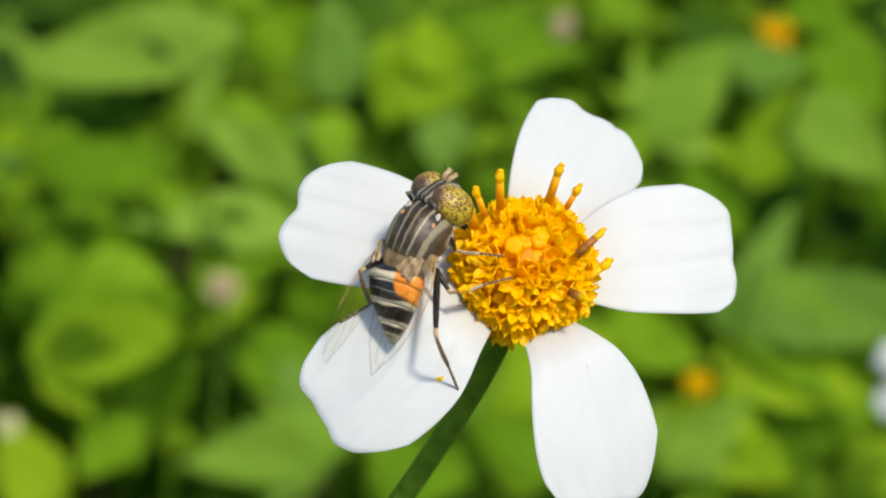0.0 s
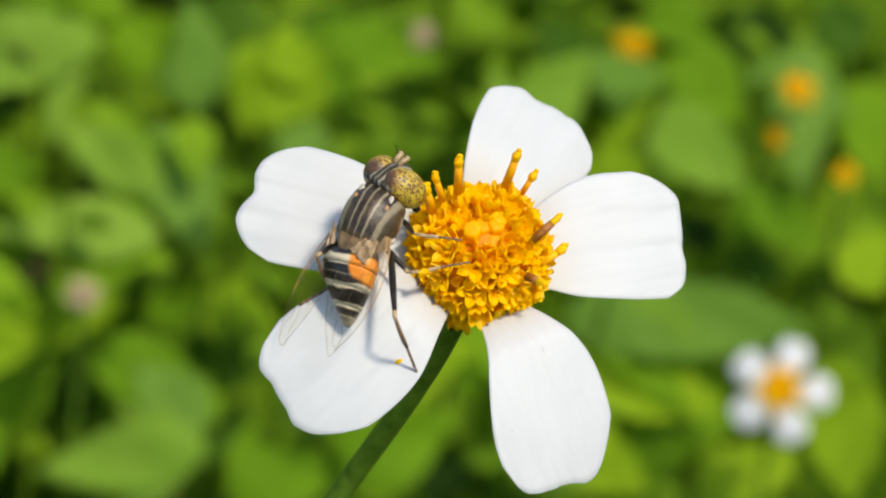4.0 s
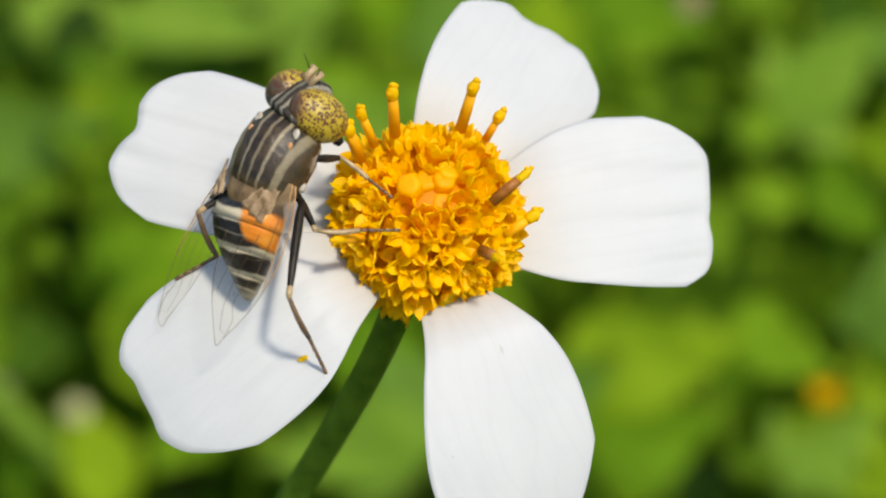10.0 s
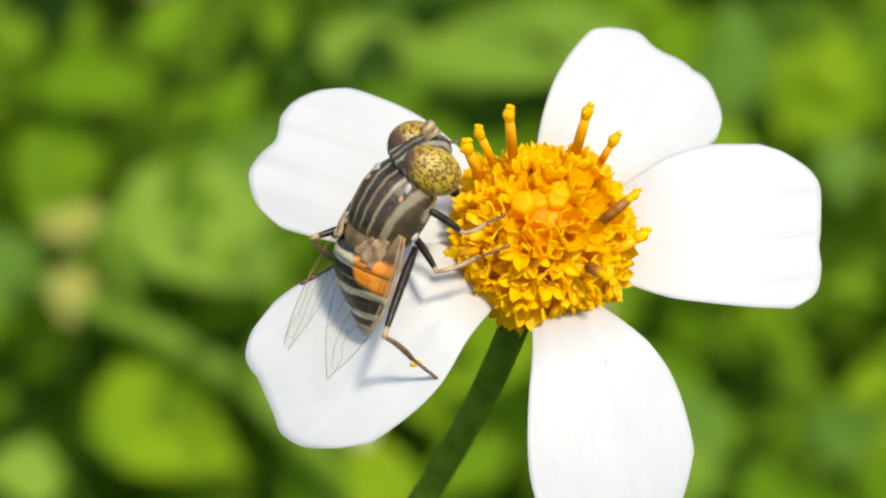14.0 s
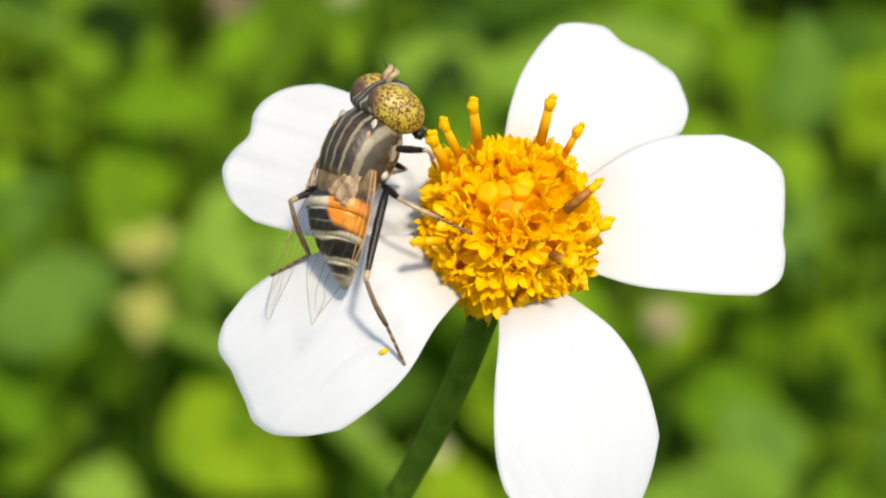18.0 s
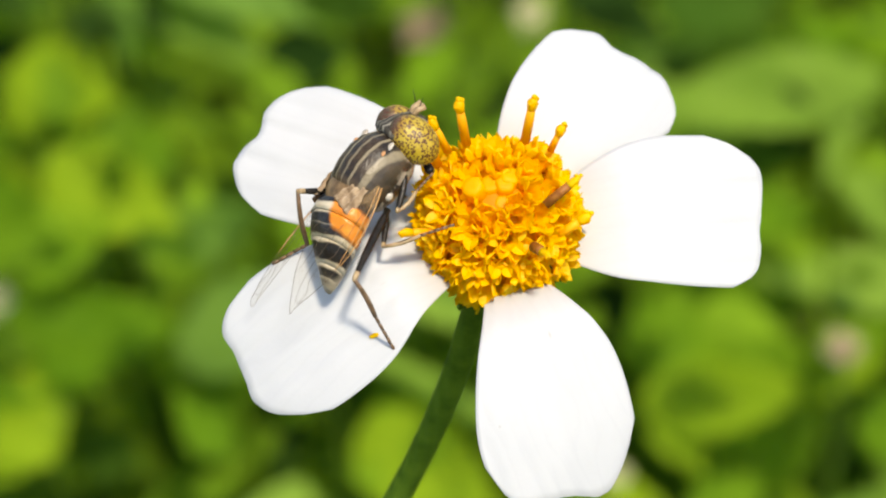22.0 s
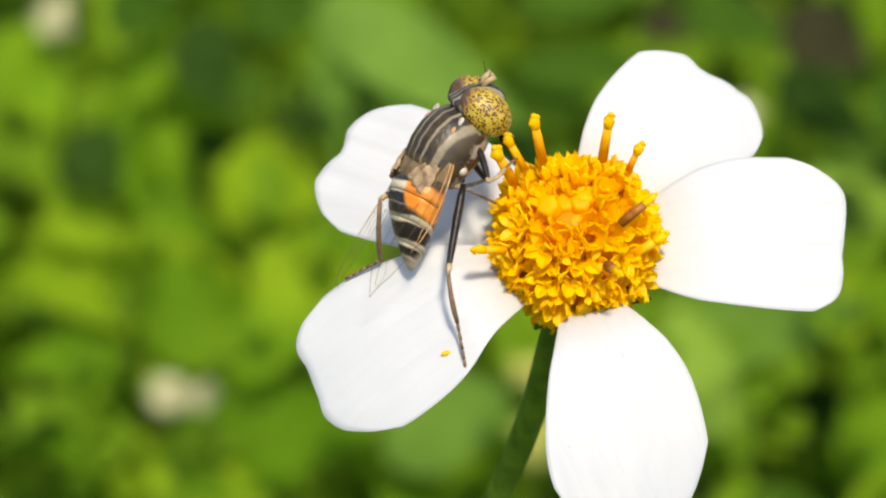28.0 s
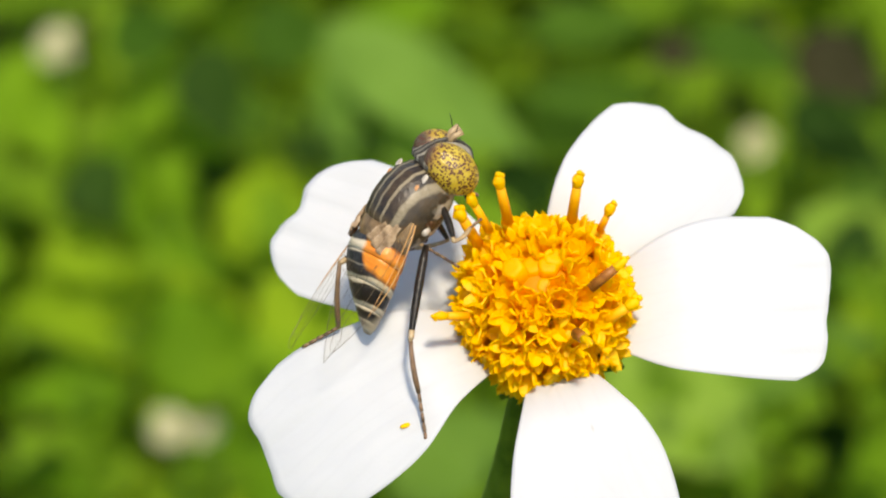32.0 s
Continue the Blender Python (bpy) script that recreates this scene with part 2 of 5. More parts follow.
def tube(points, radii, n=10, bm=None):
    """A round tube along points (mm), with a radius for each."""
    pts = [Vector(p) * MM for p in points]
    rings = []
    up = Vector((0.31, 0.17, 0.93)).normalized()
    for i, p in enumerate(pts):
        d = (pts[min(i + 1, len(pts) - 1)] - pts[max(i - 1, 0)]).normalized()
        if abs(d.dot(up)) > 0.95:
            up = Vector((0.9, 0.3, 0.1)).normalized()
        a = d.cross(up).normalized()
        b = d.cross(a)
        r = radii[i] * MM
        rings.append([p + r * (a * math.cos(q) + b * math.sin(q)) for q in (2 * math.pi * k / n for k in range(n))])
    return loft(rings, True, bm)


def bezier(p0, p1, p2, n):
    p0, p1, p2 = Vector(p0), Vector(p1), Vector(p2)
    return [p0 * (1 - u) ** 2 + p1 * 2 * u * (1 - u) + p2 * u * u for u in (k / n for k in range(n + 1))]


def sheet(fn, nu, nv, thick, bm=None):
    """A thin closed sheet: fn(u, v) in mm, u 0..1, v -1..1; thick in mm."""
    bm = bm or bmesh.new()
    grids = []
    for side in (0.5, -0.5):
        g = []
        for i in range(nu + 1):
            row = []
            for j in range(nv + 1):
                p = Vector(fn(i / nu, 2 * j / nv - 1))
                edge = 1 - max(abs(2 * j / nv - 1) ** 8, (i / nu) ** 10) * 0.7
                row.append(bm.verts.new((p + Vector((0, 0, side * thick * edge))) * MM))
            g.append(row)
        grids.append(g)
    top, bot = grids
    for i in range(nu):
        for j in range(nv):
            bm.faces.new((top[i][j], top[i + 1][j], top[i + 1][j + 1], top[i][j + 1]))
            bm.faces.new((bot[i][j], bot[i][j + 1], bot[i + 1][j + 1], bot[i + 1][j]))
    rim = [(i, 0) for i in range(nu)] + [(nu, j) for j in range(nv)] + [(i, nv) for i in range(nu, 0, -1)] + [(0, j) for j in range(nv, 0, -1)]
    for k in range(len(rim)):
        (a, b), (c, d) = rim[k], rim[(k + 1) % len(rim)]
        bm.faces.new((top[a][b], bot[a][b], bot[c][d], top[c][d]))
    return bm


def ball(center, radii, nu=10, nv=14, bm=None):
    """An ellipsoid, mm."""
    c = Vector(center)
    rings = []
    for i in range(1, nu):
        th = math.pi * i / nu
        rings.append([(c + Vector((radii[0] * math.sin(th) * math.cos(q), radii[1] * math.sin(th) * math.sin(q), -radii[2] * math.cos(th)))) * MM
                      for q in (2 * math.pi * k / nv for k in range(nv))])
    return loft(rings, True, bm)


# ---------------------------------------------------------------- ground
def build_ground():
    bm = bmesh.new()
    n = 48
    grid = []
    for i in range(n + 1):
        row = []
        for j in range(n + 1):
            a, b = 2 * i / n - 1, 2 * j / n - 1
            x, y = 60 * math.copysign(abs(a) ** 4, a), 60 * math.copysign(abs(b) ** 4, b)
            z = 0.012 * noise.noise((x * 7, y * 7, 0.3)) if max(abs(x), abs(y)) < 3 else 0.0
            row.append(bm.verts.new((x, y + 0.3, z)))
        grid.append(row)
    for i in range(n):
        for j in range(n):
            bm.faces.new((grid[i][j], grid[i + 1][j], grid[i + 1][j + 1], grid[i][j + 1]))
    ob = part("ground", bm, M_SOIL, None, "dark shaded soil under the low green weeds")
    return tagged(ob, category="ground", kind="structure")


build_ground()


# ---------------------------------------------------------------- the flower
STATIONS = (2.6, 5.0, 7.5, 10.0, 12.5)
ACROSS = (-1.0, -0.88, -0.65, -0.35, 0.0, 0.35, 0.65, 0.88, 1.0)


def smooth(xs, ys, x):
    """A smooth curve through a few stations."""
    x = min(max(x, xs[0]), xs[-1])
    k = max(i for i in range(len(xs) - 1) if xs[i] <= x)
    h = xs[k + 1] - xs[k]
    u = (x - xs[k]) / h

    def slope(i):
        if i in (0, len(xs) - 1):
            a, b = (0, 1) if i == 0 else (-2, -1)
            return (ys[b] - ys[a]) / (xs[b] - xs[a])
        return (ys[i + 1] - ys[i - 1]) / (xs[i + 1] - xs[i - 1])

    a, b = slope(k) * h, slope(k + 1) * h
    return (2 * u ** 3 - 3 * u * u + 1) * ys[k] + (u ** 3 - 2 * u * u + u) * a + (3 * u * u - 2 * u ** 3) * ys[k + 1] + (u ** 3 - u * u) * b


def petal(angle, left, right, tip, rise, curve, lean, twist, label=""):
    """One ray petal, mm: its left and right edges at the STATIONS along it, how far its tip reaches ACROSS it, and its height, droop, side slope and twist."""
    def fn(u, v):
        r = 2.6 + (smooth(ACROSS, tip, v) + 0.05 * noise.noise((v * 7, angle, 0.5)) - 2.6) * u
        lo, hi = smooth(STATIONS, right, r), smooth(STATIONS, left, r)
        y = lo + (hi - lo) * (v + 1) / 2
        t = r / 13
        z = rise[0] + rise[1] * t + curve * t * t + (lean + twist * t) * y / 4
        # the narrow base dips under the florets
        z -= max(0.0, (6.2 - r) / 3.6) ** 1.4 * (rise[0] - 0.3)
        # shallow pleats, two of them deeper, and a slack surface
        z += 0.045 * math.cos(v * 13 + angle) * t - 0.09 * math.exp(-((v + 0.22) / 0.06) ** 2) * t - 0.06 * math.exp(-((v - 0.35) / 0.07) ** 2) * t
        z += 0.16 * noise.noise((r * 0.35 + angle, y * 0.35, angle)) * t - 0.22 * v * v * v * v * t
        return r, y, z

    ob = part("petal", sheet(fn, 30, 36, 0.10), M_PETAL, flower, label)
    ob.matrix_basis = pose(0, 0, 0, 0, 0, angle)
    return ob


petal(12.9, (1.40, 2.40, 2.99, 2.75, 2.4), (-1.83, -3.39, -4.03, -4.28, -4.2), (10.2, 11.2, 11.75, 11.9, 12.2, 12.5, 12.3, 11.3, 10.2), (1.39, 0.0), -1.04, 0.0, 1.47, "white ray petal with shallow lengthwise pleats")
petal(56.6, (2.2, 3.25, 3.85, 3.95, 3.6), (-1.8, -2.3, -2.82, -3.08, -2.9), (9.5, 10.7, 11.5, 11.95, 11.8, 11.5, 11.5, 10.7, 9.9), (1.88, 0.0), -2.86, 1.11, 0.0)
petal(155.5, (2.0, 2.8, 3.41, 3.65, 3.4), (-1.93, -2.67, -3.34, -3.42, -3.1), (10.7, 11.7, 12.55, 12.78, 12.5, 12.95, 12.7, 11.8, 10.5), (0.8, 0.0), -1.14, 0.0, -0.77)
petal(212.5, (1.2, 2.5, 3.82, 4.10, 3.7), (-1.5, -2.1, -2.75, -3.24, -3.2), (11.2, 12.5, 13.25, 13.25, 13.38, 13.5, 13.05, 12.0, 10.8), (2.6, 1.09), -4.22, 0.0, -0.65)
petal(291.9, (0.83, 1.76, 2.81, 2.9, 2.4), (-1.46, -2.46, -3.63, -4.38, -4.2), (10.9, 12.1, 12.65, 12.74, 12.75, 12.98, 12.6, 11.5, 10.5), (2.6, 1.04), -5.75, 0.0, -0.57)

DISC_H = 1.2


def build_disc():
    rings = []
    for z, r in ((-1.9, 0.8), (-1.6, 1.9), (-0.8, 2.6), (0.2, 2.9), (1.2, 3.0), (2.3, 2.8), (3.1, 2.35), (3.7, 1.7), (4.05, 0.85), (4.15, 0.2)):
        rings.append([Vector((r * math.cos(a), r * math.sin(a), z)) * MM for a in (2 * math.pi * k / 28 for k in range(28))])
    disc = part("disc", loft(rings), M_TUBE, flower, "domed orange-yellow disc packed with tiny tubular florets")

    def bud(seed):
        prof = ((0, 0.30), (0.5, 0.40), (0.9, 0.46), (1.25, 0.49), (1.45, 0.48), (1.55, 0.43), (1.60, 0.30), (1.60, 0.08))
        return loft([[Vector((r * (1 + 0.05 * math.cos(5 * a + seed)) * math.cos(a), r * (1 + 0.05 * math.cos(5 * a + seed)) * math.sin(a), z - 0.05 * (r < 0.3) * math.cos(2.5 * a) ** 2)) * MM
                      for a in (2 * math.pi * k / 20 for k in range(20))] for z, r in prof])

    def open_floret(seed, flare):
        """A short tube that opens into five pointed, creased lobes, some of them curled."""
        rnd = random.Random(seed)
        bm = bmesh.new()
        n = 10
        prof = ((0, 0.18), (0.45, 0.24), (0.80, 0.32), (1.0, 0.40))
        for inner in (1.0, 0.80):
            rings = [[bm.verts.new(Vector((r * inner * math.cos(a), r * inner * math.sin(a), z)) * MM) for a in (2 * math.pi * k / n for k in range(n))] for z, r in prof]
            for a, b in zip(rings, rings[1:]):
                for i in range(n):
                    bm.faces.new((a[i], a[(i + 1) % n], b[(i + 1) % n], b[i]))
        for k in range(5):
            a = 2 * math.pi * (k + 0.16 * rnd.uniform(-1, 1)) / 5
            bend, curl = flare * rnd.uniform(0.6, 1.3), rnd.uniform(-0.1, 0.55)
            ca, sa = math.cos(a), math.sin(a)

            def at(r, s, z):
                return bm.verts.new(Vector((r * ca - s * sa, r * sa + s * ca, z)) * MM)

            ln, w, tilt = rnd.uniform(0.34, 0.50), rnd.uniform(0.23, 0.30), rnd.uniform(-0.10, 0.10)
            r, z, rows = 0.37, 0.97, []
            for q, wide in ((0.0, 1.0), (0.36, 1.06), (0.72, 0.84), (1.0, 0.26)):
                rows.append((r, w * wide, z, tilt * q))
                b = bend + curl * q
                r += ln * 0.36 * math.sin(b)
                z += ln * 0.36 * math.cos(b)
            # a crease runs along the middle of each lobe
            ts = [[at(r, -s, z - t + 0.03), at(r + 0.09, 0, z - 0.09), at(r, s, z + t + 0.03)] for r, s, z, t in rows]
            bs = [[at(r - 0.04, -s * 0.95, z - t + 0.07), at(r + 0.05, 0, z - 0.04), at(r - 0.04, s * 0.95, z + t + 0.07)] for r, s, z, t in rows]
            for i in range(3):
                for j in range(2):
                    bm.faces.new((ts[i][j], ts[i][j + 1], ts[i + 1][j + 1], ts[i + 1][j]))
                    bm.faces.new((bs[i][j], bs[i + 1][j], bs[i + 1][j + 1], bs[i][j + 1]))
                bm.faces.new((ts[i][0], ts[i + 1][0], bs[i + 1][0], bs[i][0]))
                bm.faces.new((ts[i][2], bs[i][2], bs[i + 1][2], ts[i + 1][2]))
        return bm

    buds = [part("floret", bud(s), M_BUD, disc) for s in (1, 2)]
    opens = [part("floret", open_floret(s, fl), M_FLORET, disc) for s, fl in ((3, 0.30), (4, 0.75), (5, 1.0), (6, 0.85), (7, 1.15), (8, 0.5), (9, 0.9), (10, 0.2), (12, 0.7), (13, 1.05))]
    for o in opens:
        o.data.polygons.foreach_set("use_smooth", [False] * len(o.data.polygons))
    first = set()
    rnd = random.Random(11)
    total = 122
    for k in range(total):
        # an even spiral over the dome, a little past its equator
        ct = 1 - (1 + 0.36) * (k + 0.5) / total
        th = math.acos(ct)
        ph = k * 2.399963 + rnd.uniform(-0.16, 0.16)
        d = Vector((math.sin(th) * math.cos(ph), math.sin(th) * math.sin(ph), math.cos(th)))
        d = (d + Vector((rnd.uniform(-1, 1), rnd.uniform(-1, 1), rnd.uniform(-1, 1))) * (0.05 if k < 5 else 0.10)).normalized()
        deep = 2.32 - (0.36 if k < 5 else 0.0) + rnd.uniform(-0.2, 0.2) - 0.12 * max(0.0, th - 1.45)
        base = Vector((0, 0, DISC_H)) + d * deep
        src = buds[k % 2] if k < 5 else opens[rnd.choice((0, 7, 5)) if k < 20 else rnd.randrange(len(opens))]
        s = rnd.uniform(1.02, 1.26) if k >= 5 else rnd.uniform(0.82, 1.02)
        m = Matrix.Translation(base * MM) @ d.to_track_quat("Z", "Y").to_matrix().to_4x4() @ Matrix.Rotation(rnd.uniform(0, 6.28), 4, "Z") @ Matrix.Diagonal((s, s, s * rnd.uniform(0.9, 1.1), 1))
        if src not in first:
            first.add(src)
            src.matrix_basis = m
        else:
            again(src, m)

    # long anther columns that stand out of some florets: foot, tip, dark or not
    def column(foot, tip, dark=False, knob=0.30, thick=0.24):
        foot, tip = Vector(foot), Vector(tip)
        d = (tip - foot).normalized()
        col = part("anther_column", tube([foot, foot.lerp(tip, 0.5), foot.lerp(tip, 0.82)], [thick, thick * 0.95, thick * 0.85], 8), M_BROWN if dark else M_ANTHER, disc, "brown anther column" if dark else "")
        k = foot.lerp(tip, 0.82)
        # a ragged tip: the stigma with its two blunt arms
        bm = tube([k, k + d * 0.12, k + d * 0.35, k + d * 0.55, k + d * 0.66], [thick * 0.9, knob * 0.8, knob * 0.9, knob * 0.6, 0.06], 7)
        side = d.orthogonal().normalized() * knob
        for w, up in ((1.0, 0.52), (-0.85, 0.34), (0.2, 0.68)):
            q = k + d * up + side * 0.62 * w
            bm = ball(q, (knob * 0.5, knob * 0.42, knob * 0.55), 5, 7, bm)
        part("stigma", bm, M_FLORET, col)

    column((-1.5, 2.1, 4.6), (-1.85, 2.75, 6.95))
    column((1.15, 2.4, 4.5), (1.45, 3.15, 6.7))
    column((2.3, 2.5, 3.6), (2.7, 2.9, 4.6), False, 0.28, 0.17)
    column((2.2, -0.8, 4.4), (3.45, 0.0, 5.2), True, 0.22, 0.24)
    column((2.9, -1.5, 3.0), (3.9, -1.0, 3.55), False, 0.30, 0.24)
    column((-2.3, 1.8, 4.3), (-3.0, 2.26, 6.0), False, 0.26, 0.2)
    column((-2.8, 1.5, 3.7), (-3.5, 1.8, 5.6), False, 0.34, 0.26)
    column((-2.9, -1.95, 3.5), (-3.9, -2.45, 4.3), False, 0.24, 0.2)
    column((1.75, -2.7, 3.9), (2.25, -3.35, 4.5), True, 0.2, 0.26)
    return disc


build_disc()

# the stem, in the flower's frame (mm), goes down and aside to the soil
STEM_DIR = Vector((-0.42, -0.30, -0.85))


def stem_at(z):
    bend = math.exp((z + 1) / 1.8)
    return Vector((-0.78 + 0.061 * z - 0.0085 * z * z + 0.55 * bend, -2.59 - 0.017 * z - 0.0078 * z * z + 1.5 * bend, z))


pts = [stem_at(-0.9 - 1.85 * i) for i in range(15)]
foot = FLOWER.inverted() @ Vector((-0.135, 0.055, 0.0)) / MM
far = bezier(pts[-1], pts[-1] + STEM_DIR * 140, foot, 12)[1:]
part("stem", tube(pts + far, [0.66 - 0.002 * i for i in range(len(pts))] + [0.72 + 0.05 * i for i in range(len(far))], 12), M_STEM, flower, "ridged green flower stem")


def bract(angle):
    def fn(u, v):
        r = 1.2 + 2.7 * u
        return r, v * 0.62 * math.sin(math.pi * min(0.97, 0.18 + 0.82 * u)), -1.7 + 1.1 * u ** 1.4 - 0.2 * v * v
    ob = part("bract", sheet(fn, 7, 4, 0.12), M_STEM, flower)
    ob.matrix_basis = pose(0, 0, 0, 0, 0, angle)


for k in range(8):
    bract(20 + 45 * k)


# ---------------------------------------------------------------- the fly (frame: x to its head, y to its left, z up; mm)
def fly_thorax_material():
    m = Mat("thorax_striped", 0.34, 0.45)
    v = m.coords((1000, 1000, 1000))
    x, y, z = m.xyz(v)
    ay = m.math("ABSOLUTE", m.math("ADD", y, m.math("MULTIPLY", m.math("SUBTRACT", m.noise(v, 1.8, 4), 0.5), 0.13)))
    # pale stripes at the middle, halfway and along the sides, drawn together towards the back
    st = m.ramp(m.math("DIVIDE", m.math("MULTIPLY", ay, m.math("SUBTRACT", 1.0, m.math("MULTIPLY", x, 0.10))), 2.2), (0.0, 0.8), (0.016, 0.75), (0.034, 0.0), (0.175, 0.0), (0.195, 1.0), (0.228, 1.0), (0.252, 0.0), (0.43, 0.0), (0.46, 1.0), (0.545, 1.0), (0.58, 0.1), (0.80, 0.05))
    back = m.ramp(m.math("ADD", m.math("MULTIPLY", x, 0.25), 0.5), (0.10, 1.0), (0.22, 0.0))
    low = m.ramp(m.math("ADD", m.math("MULTIPLY", z, 0.25), 0.5), (0.60, 1.0), (0.70, 0.0))
    fine = m.noise(v, 6.0, 4)
    col = m.mix(st, m.mix(m.ramp(m.noise(v, 1.1, 3), (0.4, 0.0), (0.65, 1.0)), (0.012, 0.008, 0.005), (0.058, 0.035, 0.015)), (0.24, 0.195, 0.12))
    col = m.mix(m.math("MULTIPLY", back, 0.6), col, (0.12, 0.075, 0.035))
    patch = m.noise(v, 1.9, 3)
    col = m.mix(low, col, m.mix(m.ramp(patch, (0.49, 0.0), (0.58, 1.0)), (0.025, 0.018, 0.012), (0.36, 0.30, 0.22)))
    col = m.mix(m.math("MULTIPLY", m.ramp(fine, (0.45, 0.0), (0.75, 1.0)), 0.30), col, (0.075, 0.055, 0.033))
    m.color(col)
    m.bump(m.math("ADD", m.noise(v, 7.0, 4), m.math("MULTIPLY", m.noise(v, 1.2, 2), 2.0)), 0.5, 0.00008)
    return m.m


def fly_abdomen_material():
    m = Mat("abdomen_banded", 0.30, 0.35)
    v = m.coords((1000, 1000, 1000))
    x, y, z = m.xyz(v)
    wob = m.math("MULTIPLY", m.math("SUBTRACT", m.noise(v, 1.1, 4), 0.5), 0.30)
    # bands run almost straight across
    s = m.math("ADD", m.math("ADD", m.math("MULTIPLY", x, -1.0), m.math("MULTIPLY", m.math("MULTIPLY", y, y), 0.07)), wob)
    u = m.math("DIVIDE", m.math("SUBTRACT", s, 1.6), 4.5)
    band = m.ramp(u, (0.0, 0.25), (0.10, 0.0), (0.215, 0.0), (0.24, 1.0), (0.325, 1.0), (0.35, 0.0), (0.43, 0.0), (0.44, 0.35), (0.455, 0.0), (0.53, 0.0), (0.545, 0.95), (0.59, 1.0), (0.61, 0.0), (0.725, 0.0), (0.74, 0.95), (0.775, 0.95), (0.80, 0.0), (0.86, 0.05), (0.875, 0.7), (0.90, 0.2), (0.94, 0.7))
    black = m.mix(m.ramp(m.noise(v, 1.6, 4), (0.45, 0.0), (0.7, 1.0)), (0.006, 0.006, 0.008), (0.034, 0.034, 0.038))
    col = m.mix(band, black, m.mix(m.noise(v, 2.5, 3), (0.50, 0.40, 0.25), (0.72, 0.63, 0.47)))
    ay = m.math("ADD", m.math("ABSOLUTE", m.math("SUBTRACT", y, 0.35)), m.math("MULTIPLY", m.math("SUBTRACT", m.noise(v, 1.4, 3), 0.5), 0.5))
    # an orange patch on each flank that slants towards the back
    wedge = m.math("SUBTRACT", m.math("DIVIDE", ay, 2.2), m.math("MULTIPLY", m.math("SUBTRACT", u, 0.3), 0.25))
    side = m.ramp(wedge, (0.38, 0.0), (0.46, 1.0))
    zone = m.ramp(m.math("SUBTRACT", u, m.math("MULTIPLY", ay, 0.10)), (-0.01, 0.0), (0.04, 1.0), (0.32, 1.0), (0.38, 0.0))
    orange = m.mix(m.ramp(m.noise(v, 1.3, 4), (0.35, 0.0), (0.65, 1.0)), (0.70, 0.19, 0.010), (0.78, 0.30, 0.035))
    col = m.mix(m.math("MULTIPLY", m.math("MULTIPLY", side, zone), 0.96), col, orange)
    low = m.ramp(m.math("ADD", m.math("MULTIPLY", z, 0.25), 0.5), (0.24, 1.0), (0.34, 0.0))
    col = m.mix(low, col, (0.34, 0.28, 0.19))
    m.color(col)
    m.bump(m.math("ADD", m.noise(v, 7.0, 3), m.math("MULTIPLY", m.noise(v, 1.5, 2), 1.5)), 0.4, 0.00008)
    return m.m


def fly_eye_material():
    m = Mat("eye_spotted", 0.32, 0.5)
    v = m.coords((1000, 1000, 1000))
    d = m.math("ADD", m.voronoi(v, 8.0), m.math("MULTIPLY", m.math("SUBTRACT", m.noise(v, 8.0, 3), 0.5), 0.45))
    x, y, z = m.xyz(v)
    # browner towards the crown and the back of the head
    up = m.math("SUBTRACT", m.math("MULTIPLY", z, 0.40), m.math("MULTIPLY", x, 0.12))
    base = m.mix(m.ramp(m.noise(v, 1.4, 3), (0.35, 0.0), (0.7, 1.0)), (0.40, 0.27, 0.014), (0.50, 0.37, 0.04))
    base = m.mix(m.math("MULTIPLY", m.ramp(up, (0.30, 0.0), (0.43, 1.0)), 0.65), base, (0.22, 0.10, 0.035))
    base = m.mix(m.math("MULTIPLY", m.ramp(up, (0.41, 0.0), (0.48, 1.0)), 0.9), base, (0.060, 0.045, 0.03))
    col = m.mix(m.ramp(d, (0.42, 1.0), (0.52, 0.0)), base, (0.09, 0.028, 0.010))
    m.color(col)
    m.bump(m.voronoi(v, 16.0), 0.4, 0.00004)
    return m.m


def fly_face_material():
    """Dark, with pale dusted lines beside the eyes and along the brow."""
    m = Mat("face_striped", 0.6, 0.3)
    v = m.coords((1000, 1000, 1000))
    x, y, z = m.xyz(v)
    ay = m.math("ADD", m.math("ABSOLUTE", y), m.math("MULTIPLY", m.math("SUBTRACT", m.noise(v, 2.5, 4), 0.5), 0.22))
    line = m.ramp(ay, (0.05, 0.5), (0.10, 0.0), (0.24, 0.0), (0.30, 1.0), (0.40, 1.0), (0.46, 0.0), (0.80, 0.1), (0.90, 0.7), (0.99, 0.2))
    col = m.mix(line, m.mix(m.noise(v, 5.0, 3), (0.010, 0.008, 0.006), (0.05, 0.04, 0.028)), m.mix(m.noise(v, 6.0, 3), (0.16, 0.14, 0.10), (0.36, 0.33, 0.26)))
    m.color(col)
    m.bump(m.noise(v, 9.0, 3), 0.6, 0.00008)
    return m.m


